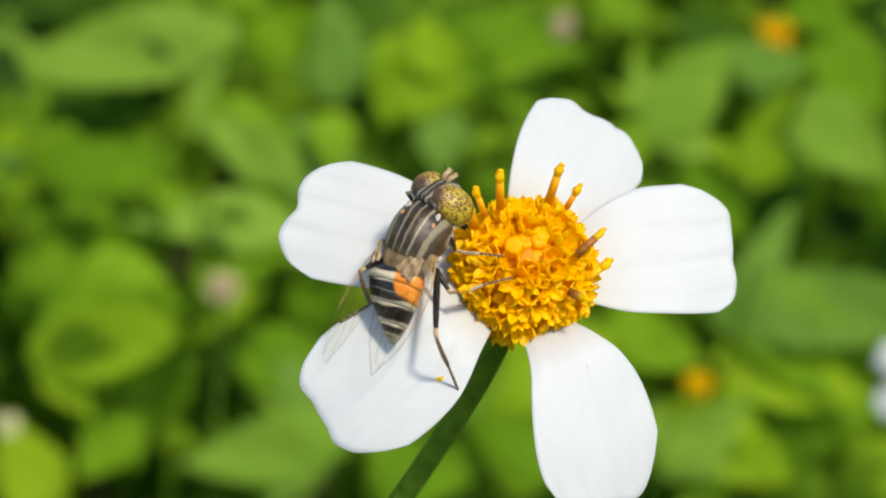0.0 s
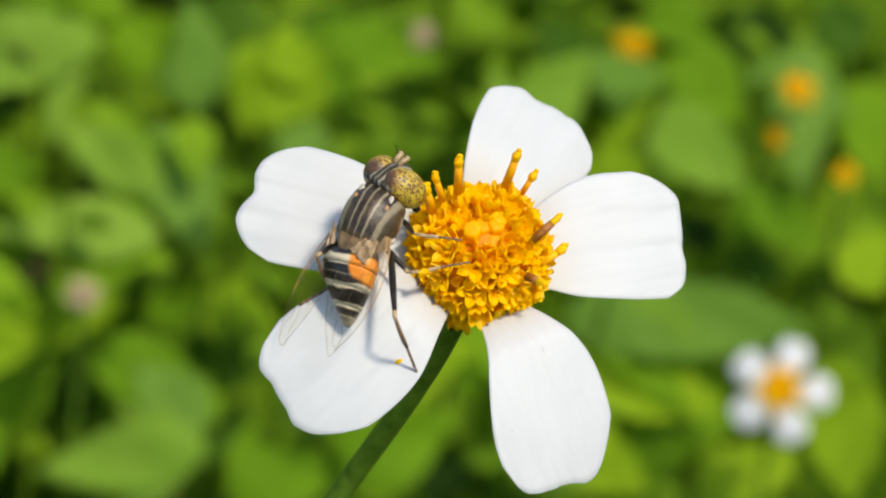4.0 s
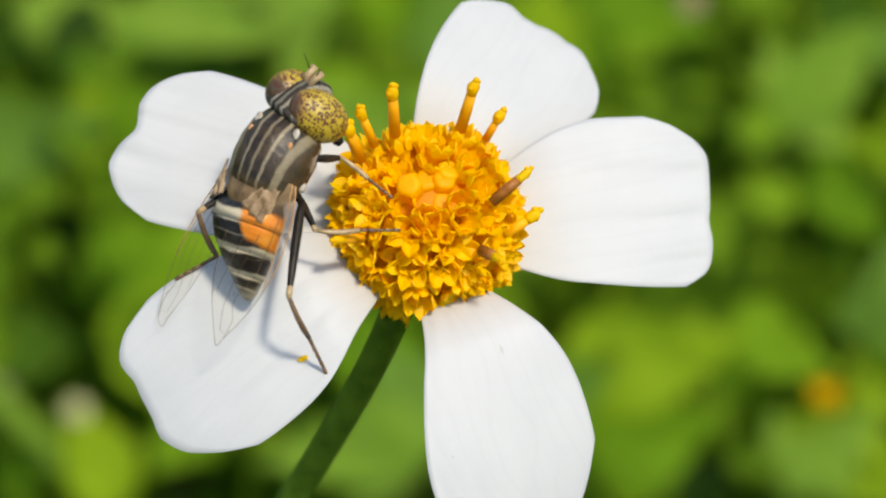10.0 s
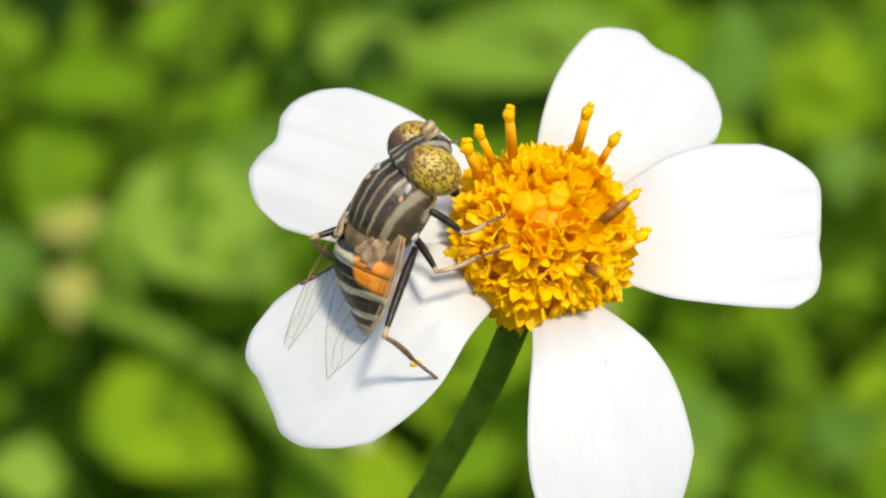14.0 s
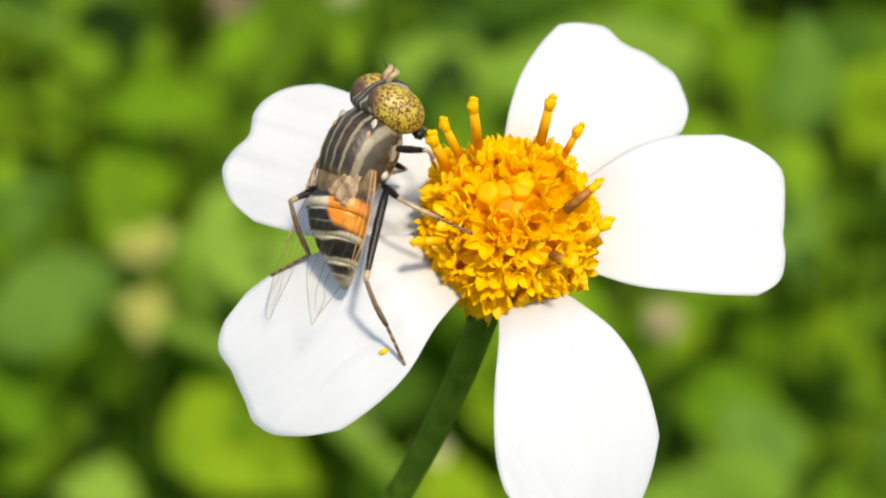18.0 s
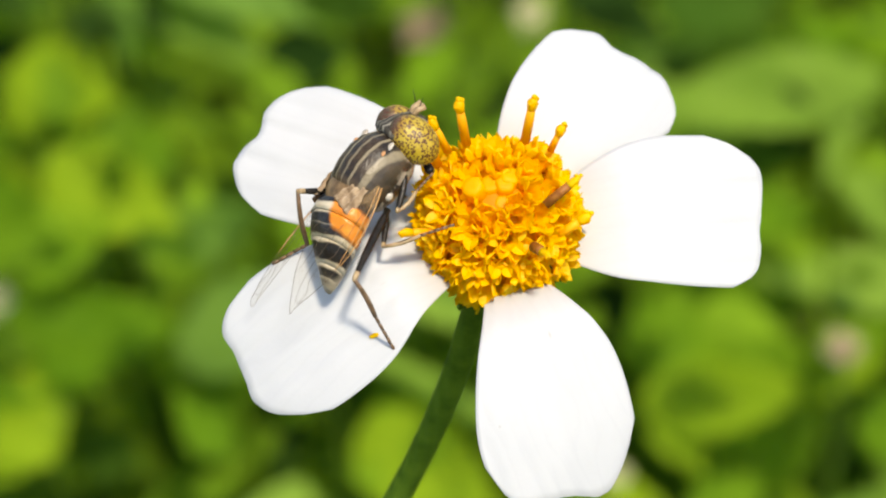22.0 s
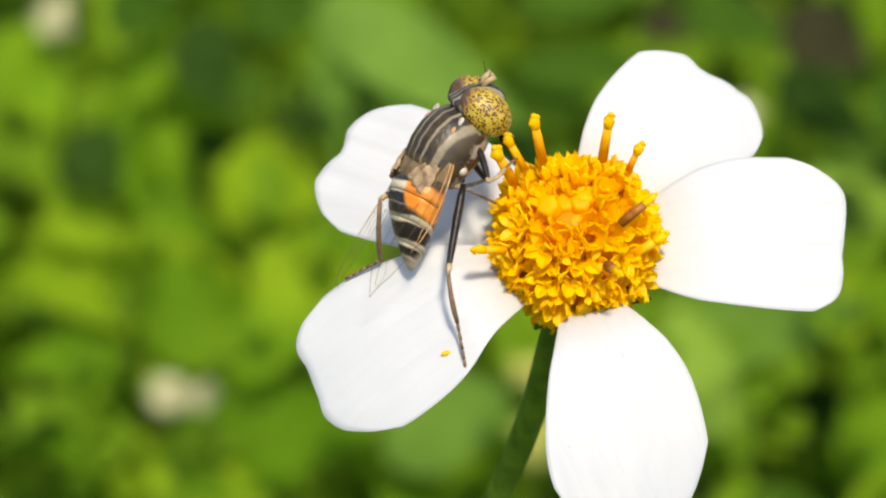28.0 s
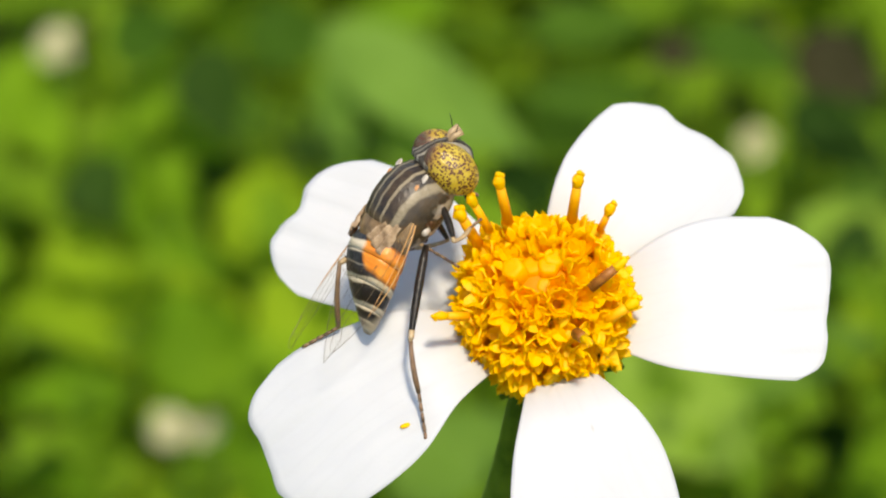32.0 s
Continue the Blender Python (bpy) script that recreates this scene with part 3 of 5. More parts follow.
def wing_material():
    m = Mat("wing_clear", 0.12, 0.5)
    v = m.coords((1000, 1000, 1000))
    m.color(m.mix(m.ramp(m.noise(v, 1.8, 3), (0.35, 0.0), (0.65, 1.0)), (0.16, 0.085, 0.03), (0.46, 0.31, 0.16)))
    tr = m.t.nodes.new("ShaderNodeBsdfTransparent")
    tr.inputs["Color"].default_value = (0.99, 0.985, 0.97, 1)
    mx = m.t.nodes.new("ShaderNodeMixShader")
    x, y, z = m.xyz(v)
    m.feed(mx.inputs[0], m.ramp(m.math("DIVIDE", x, 7.0), (0.0, 0.5), (0.10, 0.25), (0.2, 0.05), (0.34, 0.015), (1.0, 0.012)))
    m.t.links.new(tr.outputs[0], mx.inputs[1])
    m.t.links.new(m.bsdf.outputs[0], mx.inputs[2])
    m.t.links.new(mx.outputs[0], m.out.inputs["Surface"])
    m.bump(m.noise(v, 2.0, 2), 0.5, 0.0001)
    return m.m


M_THORAX = fly_thorax_material()
M_ABDOMEN = fly_abdomen_material()
M_EYE = fly_eye_material()
M_WING = wing_material()
M_VEIN = plain("wing_vein", (0.06, 0.04, 0.02), (0.13, 0.09, 0.05))
M_FACE = fly_face_material()
M_DARK = plain("fly_dark", (0.006, 0.005, 0.004), (0.022, 0.017, 0.012), 0.35, 3.0, 0.25)
M_LEGPALE = plain("leg_pale", (0.26, 0.17, 0.08), (0.46, 0.34, 0.19), 0.45, 3.0)
M_LEGBROWN = plain("leg_brown", (0.10, 0.06, 0.03), (0.22, 0.13, 0.07), 0.45, 3.0)
M_SCUT = plain("scutellum_brown", (0.055, 0.032, 0.012), (0.24, 0.15, 0.07), 0.32, 2.4)
# pale colour of the painted shoulder highlight and of the white wing tuft
M_GLINT_TUFT = plain("fly_pale_knob", (0.34, 0.29, 0.22), (0.55, 0.50, 0.42), 0.25, 3.0)
M_SCALE = plain("calypter_tan", (0.15, 0.09, 0.042), (0.42, 0.295, 0.17), 0.4, 2.6, 0.4, 0.6)
# amber colour of the second painted shoulder highlight
M_AMBER_GLINT = plain("fly_amber_knob", (0.42, 0.16, 0.04), (0.60, 0.34, 0.16), 0.25, 3.0)
M_COSTA = plain("wing_edge_tan", (0.42, 0.20, 0.06), (0.55, 0.32, 0.12))
M_HAIR = plain("fly_hair", (0.08, 0.055, 0.03), (0.22, 0.16, 0.09), 0.6, 3.0)

fly = new("hoverfly")
tagged(fly, "striped hoverfly with spotted yellow eyes and orange-sided abdomen on flower", "fly")


def body_loft(sections, n=22, squash=2.0):
    """Sections (x, z of the middle, half width, half height), mm."""
    rings = []
    for x, zc, a, b in sections:
        rings.append([Vector((x, 1.06 * a * math.copysign(abs(math.cos(q)) ** (2 / squash), math.cos(q)), zc + b * math.copysign(abs(math.sin(q)) ** (2 / squash), math.sin(q)))) * MM
                      for q in (2 * math.pi * k / n for k in range(n))])
    return loft(rings)


def hairs(name, count, seed, place, length, material, parent):
    """Fine hairs as slim pyramids: place(rnd) gives a foot and a direction, mm."""
    rnd = random.Random(seed)
    bm = bmesh.new()
    for _ in range(count):
        p, d = place(rnd)
        d = (d + Vector((rnd.gauss(0, .25), rnd.gauss(0, .25), rnd.gauss(0, .25)))).normalized()
        a = d.orthogonal().normalized() * 0.012
        b = d.cross(a)
        tip = bm.verts.new((p + d * length * rnd.uniform(0.6, 1.3)) * MM)
        vs = [bm.verts.new((p + q) * MM) for q in (a, b - a * 0.5, -b - a * 0.5)]
        for i in range(3):
            bm.faces.new((vs[i], vs[(i + 1) % 3], tip))
    return tagged(part(name, bm, material, parent), kind="stuff")


def on_ellipsoid(c, r, lo=-1.0):
    def place(rnd):
        while True:
            d = Vector((rnd.gauss(0, 1), rnd.gauss(0, 1), rnd.gauss(0, 1))).normalized()
            if d.z > lo:
                break
        p = Vector(c) + Vector((d.x * r[0], d.y * r[1], d.z * r[2]))
        return p, Vector((d.x / r[0], d.y / r[1], d.z / r[2])).normalized()
    return place


def build_fly():
    thorax = part("thorax", body_loft([(-2.05, 0.62, 0.55, 0.5), (-1.85, 0.60, 1.02, 0.95), (-1.35, 0.60, 1.34, 1.38), (-0.6, 0.56, 1.47, 1.60), (0.2, 0.52, 1.48, 1.62), (0.9, 0.46, 1.36, 1.46),
                                       (1.45, 0.36, 1.1, 1.08), (1.8, 0.26, 0.76, 0.76), (2.05, 0.2, 0.4, 0.4)], 28), M_THORAX, fly, "dark thorax with pale grey lengthwise stripes")
    thorax.matrix_basis = pose(0, 0, 0, 15)
    part("scutellum", body_loft([(-2.56, 1.26, 0.12, 0.05), (-2.48, 1.30, 0.46, 0.16), (-2.28, 1.34, 0.68, 0.24), (-1.98, 1.37, 0.84, 0.34), (-1.6, 1.38, 0.92, 0.42), (-1.1, 1.34, 0.96, 0.46)], 22), M_SCUT, thorax, "brown glossy scutellum")
    hairs("fuzz", 420, 5, on_ellipsoid((0, 0, 0.5), (1.8, 1.46, 1.50)), 0.16, M_HAIR, thorax)
    for s in (1, -1):
        # shoulder highlights built as flat pale and amber knobs, the white tuft under each wing root, and the pleated
        # tan fold behind it
        part("shoulder_knob", ball((1.0, s * 0.88, 1.56), (0.24, 0.15, 0.07), 7, 10), M_GLINT_TUFT, thorax, "pale highlight on the shoulder, built as a flat knob")
        part("shoulder_knob", ball((0.50, s * 0.92, 1.70), (0.16, 0.11, 0.06), 7, 10), M_AMBER_GLINT, thorax, "small amber highlight on the shoulder, built as a flat knob")
        part("wing_tuft", ball((-0.75, s * 1.46, 0.30), (0.24, 0.17, 0.24), 7, 10), M_GLINT_TUFT, thorax, "small white tuft under the wing root")

        def fold(u, v, s=s):
            across = 1.52 - (0.15 + 0.85 * u ** 0.8) * (0.5 + 0.5 * v)
            z = 0.46 + 1.22 * math.sqrt(max(0.05, 1 - (across / 1.62) ** 2))
            pleat = 0.085 * math.sin(9.5 * v + 2.0 * u) * min(1.0, 1.8 * u) + 0.03 * math.sin(17 * u + 4 * v)
            return -0.95 - (1.75 - 0.45 * (0.5 + 0.5 * v)) * u, s * across, z + 0.06 + 0.10 * (1 - u) + pleat
        part("calypter", sheet(fold, 16, 26, 0.03), M_SCALE, fly, "pleated tan fold at the wing root")
    # abdomen: four plates, each slightly overlapped by the one before it
    prof = ((-1.75, 0.50, 1.24, 0.90), (-2.4, 0.50, 1.54, 1.12), (-3.1, 0.38, 1.54, 1.14), (-3.8, 0.10, 1.36, 1.04), (-4.5, -0.28, 1.06, 0.86), (-5.15, -0.70, 0.68, 0.60), (-5.6, -0.96, 0.42, 0.40), (-5.95, -1.16, 0.15, 0.15))

    def at(x):
        for a, b in zip(prof, prof[1:]):
            if b[0] <= x <= a[0]:
                u = (a[0] - x) / (a[0] - b[0])
                return tuple(p + (q - p) * u for p, q in zip(a, b))
        return prof[-1]

    for x0, x1 in ((-1.75, -3.05), (-3.0, -4.15), (-4.1, -5.05), (-5.0, -5.95)):
        secs = []
        for k in range(6):
            x = x0 + (x1 - x0) * k / 5
            _, zc, a, b = at(x)
            s = 0.965 + 0.035 * k / 5
            secs.append((x, zc, a * s, b * s))
        _, zc, a, b = at(x1)
        secs.append((x1 + 0.03, zc, a * 0.93, b * 0.93))
        plate = part("tergite", body_loft(secs, 24), M_ABDOMEN, fly, "glossy black abdomen plate with pale band and orange sides" if x0 > -3 else "")
        # the abdomen bends a little to the fly's right
        plate.matrix_basis = pose(-1.75 * MM, 0, 0, 0, 0, 8) @ Matrix.Diagonal((0.94, 1, 1, 1)) @ pose(1.75 * MM, 0, 0)
    hairs("abdomen_fuzz", 110, 6, on_ellipsoid((-3.7, -0.25, 0.1), (2.1, 1.35, 0.95)), 0.16, M_HAIR, fly)
    # head
    head = part("head", body_loft([(1.6, 0.1, 0.5, 0.5), (1.75, 0.1, 1.45, 1.15), (1.95, 0.08, 1.62, 1.30), (2.15, 0.05, 1.5, 1.2), (2.5, 0.0, 0.95, 1.16), (2.9, -0.05, 0.66, 1.02), (3.25, -0.12, 0.48, 0.8), (3.45, -0.2, 0.3, 0.5), (3.55, -0.25, 0.16, 0.25)], 22), M_FACE, fly, "grey head with a pale hairy face")
    # the head is turned a little to its right
    head.matrix_basis = pose(1.48 * MM, 0, 0.26 * MM, -4, 0, -11) @ pose(-1.7 * MM, 0, 0)
    for s in (1, -1):
        bm = ball((0, 0, 0), (0.98, 0.86, 1.30), 16, 22)
        e = part("eye", bm, M_EYE, head, "large compound eye, yellow with dark red-brown spots")
        e.matrix_basis = pose(2.44 * MM, s * 0.98 * MM, 0.06 * MM, s * 20, 6, s * -14)
        bm = tube([(3.1, s * 0.14, 0.52), (3.5, s * 0.20, 0.58), (3.9, s * 0.28, 0.45)], [0.10, 0.15, 0.16], 8)
        an = part("antenna", bm, M_LEGPALE, head)
        part("arista", tube([(3.7, s * 0.25, 0.62), (3.95, s * 0.45, 0.85), (4.1, s * 0.65, 1.0)], [0.025, 0.02, 0.01], 5), M_DARK, an)
    part("proboscis", tube([(2.4, -0.1, -0.7), (2.2, -0.45, -1.05), (2.05, -0.8, -1.3), (1.95, -1.1, -1.5), (1.92, -1.25, -1.6)], [0.28, 0.22, 0.17, 0.23, 0.14], 9), M_DARK, head, "dark fleshy proboscis")
    hairs("face_hair", 160, 8, on_ellipsoid((2.75, 0, -0.1), (0.8, 0.5, 1.15), 0.0), 0.14, M_HAIR, head)
    # wings: clear sheets folded back along the sides, with veins
    for s in (1, -1):
        wing = part("wing", sheet(lambda u, v: wing_at(u, v), 18, 8, 0.02), M_WING, fly, "clear folded wing with brown veins")
        wing.matrix_basis = pose((-0.8 if s < 0 else -1.2) * MM, (-1.5 if s < 0 else 1.25) * MM, (0.90 if s < 0 else 0.75) * MM, s * 20, 5, 180 - s * (5 if s > 0 else -1)) @ Matrix.Diagonal((1, s, 1, 1))
        # the thick leading edge, the fine rim, and a few winding veins: points (u, v) along the sheet
        lines = [(M_COSTA, 0.055, [(0.0, -1), (0.2, -1), (0.4, -1), (0.62, -1)]),
                 (M_VEIN, 0.022, [(0.62, -1), (0.8, -1), (0.92, -1), (1, -0.8), (1, -0.3), (1, 0.3), (0.97, 0.8), (0.85, 1), (0.6, 1), (0.3, 1), (0.1, 1)]),
                 (M_COSTA, 0.035, [(0.0, -0.7), (0.25, -0.75), (0.5, -0.82), (0.66, -0.95)]),
                 (M_VEIN, 0.020, [(0.04, -0.5), (0.3, -0.5), (0.55, -0.5), (0.68, -0.2), (0.76, -0.15), (0.84, -0.5), (0.97, -0.62)]),
                 (M_VEIN, 0.018, [(0.05, -0.1), (0.35, -0.05), (0.6, 0.1), (0.8, 0.25), (0.9, 0.1), (0.93, -0.45)]),
                 (M_VEIN, 0.016, [(0.06, 0.25), (0.4, 0.4), (0.62, 0.55), (0.72, 0.7), (0.78, 0.98)]),
                 (M_VEIN, 0.015, [(0.46, -0.5), (0.48, 0.0)])]
        for mat, r, uv in lines:
            pts = []
            for (u0, v0), (u1, v1) in zip(uv, uv[1:]):
                for i in range(4):
                    x, y, z = wing_at(u0 + (u1 - u0) * i / 4, v0 + (v1 - v0) * i / 4)
                    pts.append((x, y, z + 0.01))
            x, y, z = wing_at(*uv[-1])
            pts.append((x, y, z + 0.01))
            part("vein", tube(pts, [r * (0.62 if s < 0 else 0.45) * (1 - 0.35 * i / len(pts)) for i in range(len(pts))], 5), mat, wing)
    return thorax


def wing_at(u, v):
    """The wing's own sheet: root at the origin, tip along x, leading edge at v = -1; mm."""
    w = 1.25 * (math.sin(math.pi * min(1.0, u * 0.86 + 0.10)) ** 0.75)
    return 6.9 * u - 0.5 * v * v * u, w * (v + 0.12), 0.16 * math.sin(3 * u) + 0.12 * math.sin(2.4 * v + 4 * u) * u


# legs: hip and the lengths of femur and of shin with foot (mm), which way the knee points, and where the toes stand on the flower from which time on
LEGS = {
    "fore_right": ((0.5, -1.4, -0.15), 1.75, 2.6, (0.06, -0.34, -0.94), ((0, -1.8, -1.0, 5.0), (15.5, -1.8, -1.0, 5.0), (17.5, -3.3, 0.9, 4.7), (22, -2.9, 0.4, 4.8), (24, -2.5, 2.1, 5.0))),
    "fore_left": ((1.1, 0.7, -1.0), 2.0, 3.0, (0.2, 1.0, 0.6), ((0, -3.4, 2.6, 4.4), (4.5, -3.4, 2.6, 4.4), (6.5, -2.45, 3.8, 6.2), (7.2, -2.45, 3.8, 6.2), (8, -3.4, 2.6, 4.4), (22, -3.4, 2.8, 4.4), (24, -2.9, 3.3, 4.6))),
    "mid_right": ((-1.0, -0.4, -1.05), 1.95, 3.4, (-0.16, -0.88, -0.44), ((0, -1.3, -2.0, 4.5), (15.5, -1.6, -2.2, 4.5), (22, -1.8, -2.0, 4.4), (24, -3.4, 0.0, 4.2))),
    "mid_left": ((0.1, 0.9, -1.1), 2.4, 3.2, (0.3, -0.2, -1.0), ((0, -7.2, 2.6, 0.4),)),
    "hind_right": ((-1.2, -1.4, -0.55), 4.1, 4.4, (0.35, -0.03, 0.93), ((0, -4.29, -6.88, 1.35),)),
    "hind_left": ((-1.0, 1.0, -0.5), 3.3, 5.6, (-0.04, -0.09, 1.0), ((0, -8.5, -2.1, 2.2),)),
}


# the far hind foot is bent at its ankle and rests on the edge of the lower petal
ANKLE, BENT_TOE = 0.52, Vector((-9.95, -2.62, 1.38))


def build_leg(thigh, shin, hind, foot=1.0):
    """A leg in two rigid pieces, each along x from its joint: the femur, and the tibia with the foot."""
    r = 0.18 if hind else 0.155
    leg = part("leg", tube([(thigh * u, 0, 0.05 * math.sin(3.1 * u)) for u in (0, .15, .4, .7, .92, 1)], [r * .7, r, r * 1.08, r * .92, r * .66, r * .55], 9), M_DARK, fly, "jointed leg, dark femur with pale knee")
    part("knee", tube([(thigh * .9, 0, .02), (thigh * .97, 0, 0), (thigh * 1.02, 0, 0)], [r * .72, r * .7, r * .45], 9), M_LEGPALE, leg)
    mid = shin * ANKLE
    tibia = part("tibia", tube([(mid * u, 0, 0.10 * math.sin(3.1 * u)) for u in (0, .25, .5, .75, 1)], [r * .5, r * .58, r * .66, r * .7, r * .55], 8), M_LEGBROWN if hind else M_LEGPALE, leg, "brown tibia with thin jointed foot" if hind else "")
    bm = None
    for k in range(5):
        a, b = mid + foot * (shin - mid) * k / 5, mid + foot * (shin - mid) * (k + .92) / 5
        bm = tube([(a, 0, 0), ((a + b) / 2, 0, 0.01), (b, 0, 0)], [r * .36, r * .46, r * .40], 7, bm)
    foot_ob = part("tarsus", bm, M_LEGBROWN, fly)
    # the foot's mesh belongs to the tibia as its lower half
    foot_ob.parent = tibia
    return leg, tibia, foot_ob


build_fly()
LEG_OBS = {k: build_leg(v[1], v[2], k.startswith("hind"), 0.72 if k == "hind_left" else 1.0) for k, v in LEGS.items()}

# a crumb of orange floret on the lower petal
crumb = part("floret_crumb", ball((0, 0, 0), (0.24, 0.13, 0.08), 5, 8), M_FLORET, None, "tiny orange crumb of floret lying on a white petal")
tagged(crumb, category="crumb")
CRUMB = pose(-5.24 * MM, -6.28 * MM, 1.58 * MM, -14, -8, 20)


# ---------------------------------------------------------------- weeds behind the flower
def leaf_points(length, width, nu=6, nv=4, fold=0.25, curl=0.3, tooth=0.0):
    """Vertices and faces of one leaf lying along x, its tip drooping."""
    vs, fs = [], []
    for i in range(nu + 1):
        u = i / nu
        w = width / 2 * (math.sin(math.pi * min(1, (0.03 + 0.97 * u)) ** 0.72) ** 1.05) + 0.002 * width
        for j in range(nv + 1):
            v = 2 * j / nv - 1
            t = 1 + (tooth if (i % 2) and abs(v) == 1 else 0)
            vs.append((length * u, w * v * t, fold * abs(v) * w - curl * length * u * u + 0.03 * length * math.sin(9 * u + 2 * v)))
    for i in range(nu):
        for j in range(nv):
            a = i * (nv + 1) + j
            fs.append((a, a + nv + 1, a + nv + 2, a + 1))
    return np.array(vs), fs


def foliage():
    """A low carpet of leaves that covers the soil."""
    rnd = np.random.RandomState(4)
    verts, faces, base = [], [], 0
    shapes = [leaf_points(1.0, w, fold=f, curl=c, tooth=t) for w, f, c, t in ((0.5, 0.3, 0.15, 0.08), (0.62, 0.2, 0.25, 0.1), (0.42, 0.4, 0.1, 0.0), (0.7, 0.15, 0.3, 0.06))]
    spots = []
    for count, x0, x1, y0, y1, h0, h1, l0, l1 in ((4200, -0.45, 0.45, 0.10, 0.95, 0.03, 0.12, 0.020, 0.042), (900, -0.4, 0.4, 0.22, 0.8, 0.11, 0.16, 0.020, 0.034), (420, -0.19, 0.20, 0.29, 0.42, 0.12, 0.195, 0.009, 0.018), (240, -0.18, 0.19, 0.27, 0.33, 0.17, 0.235, 0.006, 0.013), (2500, -1.3, 1.3, -0.9, 1.9, 0.02, 0.10, 0.03, 0.06)):
        for _ in range(count):
            spots.append((rnd.uniform(x0, x1), rnd.uniform(y0, y1), rnd.uniform(h0, h1), rnd.uniform(l0, l1)))
    for x, y, h, ln in spots:
        if noise.noise((x * 9, y * 9, h * 5)) < -0.28:
            continue
        vs, fs = shapes[rnd.randint(4)]
        m = Matrix.Translation((x, y, h)) @ Euler((rnd.normal(0, 0.45), rnd.normal(-0.25, 0.4), rnd.uniform(0, 6.28)), "XYZ").to_matrix().to_4x4() @ Matrix.Diagonal((ln, ln, ln, 1))
        a = np.array(m)
        verts.append(vs @ a[:3, :3].T + a[:3, 3])
        faces.extend([tuple(q + base for q in f) for f in fs])
        base += len(vs)
    # thin stalks between the leaves
    for _ in range(150):
        x, y, top = rnd.uniform(-0.2, 0.2), rnd.uniform(0.27, 0.45), rnd.uniform(0.14, 0.235)
        lean, r = rnd.normal(0, 0.022, 2), rnd.uniform(0.0004, 0.0010)
        ring = np.array([(math.cos(a), math.sin(a), 0) for a in (0, 2.1, 4.2)]) * r
        verts.append(np.concatenate([ring + (x + lean[0] * q * q, y + lean[1] * q * q, top * q) for q in (0, 0.4, 0.75, 1)]))
        faces.extend([(base + 3 * i + j, base + 3 * i + (j + 1) % 3, base + 3 * i + 3 + (j + 1) % 3, base + 3 * i + 3 + j) for i in range(3) for j in range(3)])
        base += 12
    me = bpy.data.meshes.new("foliage")
    me.from_pydata(np.concatenate(verts).tolist(), [], faces)
    me.polygons.foreach_set("use_smooth", [True] * len(me.polygons))
    me.materials.append(M_LEAF)
    ob = new("foliage", me)
    return tagged(ob, "dense low carpet of sunlit green weed leaves", "foliage", kind="stuff")


foliage()


def weed(x, y, leaves):
    """A weed rooted at x, y. Each leaf: tone (d is a dark stand-in for a shaded gap), the place of its base (m), length
    and width (mm), its turn (degrees).
    """
    plant = new("weed_plant")
    plant.matrix_basis = pose(x, y, 0)
    tagged(plant, "low weed with broad toothed green leaves in the sun", "weed", "weeds behind the flower")
    root = Vector((x, y, 0))
    rnd = random.Random(int(x * 9000 + y * 7000))
    for tone, bx, by, bz, length, width, rx, ry, rz in leaves:
        vs, fs = leaf_points(length * MM, width * MM * 1.02, 16, 8, 0.16, 0.10, 0.11)
        me = bpy.data.meshes.new("leaf")
        me.from_pydata(vs.tolist(), [], fs)
        me.polygons.foreach_set("use_smooth", [True] * len(me.polygons))
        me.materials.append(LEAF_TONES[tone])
        leaf = new("leaf", me)
        leaf.parent = plant
        leaf.matrix_basis = pose(bx - x, by - y, bz, rx, ry, rz)
        if tone in "glyp":
            # two smaller leaflets beside the foot of the main one
            for side in (-1, 1):
                turn = side * rnd.uniform(38, 70)
                vs, fs = leaf_points(length * MM * rnd.uniform(0.42, 0.62), width * MM * rnd.uniform(0.42, 0.6), 12, 6, 0.18, 0.14, 0.11)
                me = bpy.data.meshes.new("leaflet")
                me.from_pydata(vs.tolist(), [], fs)
                me.polygons.foreach_set("use_smooth", [True] * len(me.polygons))
                me.materials.append(LEAF_TONES[tone if rnd.random() < 0.7 else "l"])
                leaflet = new("leaflet", me)
                leaflet.parent = plant
                leaflet.matrix_basis = leaf.matrix_basis @ pose(length * MM * 0.08, 0, -0.001, rnd.uniform(-22, 22), rnd.uniform(-5, 18), turn)
        base = Vector((bx, by, bz)) - root
        pts = [p / MM for p in bezier(base, base * 0.55 + Vector((0, 0.03, 0.01)), Vector((base.x * 0.15, base.y * 0.15 + 0.02, 0.0)), 6)]
        stalk = part("leaf_stalk", tube(pts, [0.5, 0.55, 0.6, 0.65, 0.7, 0.8, 0.9], 6), M_STEM, plant)


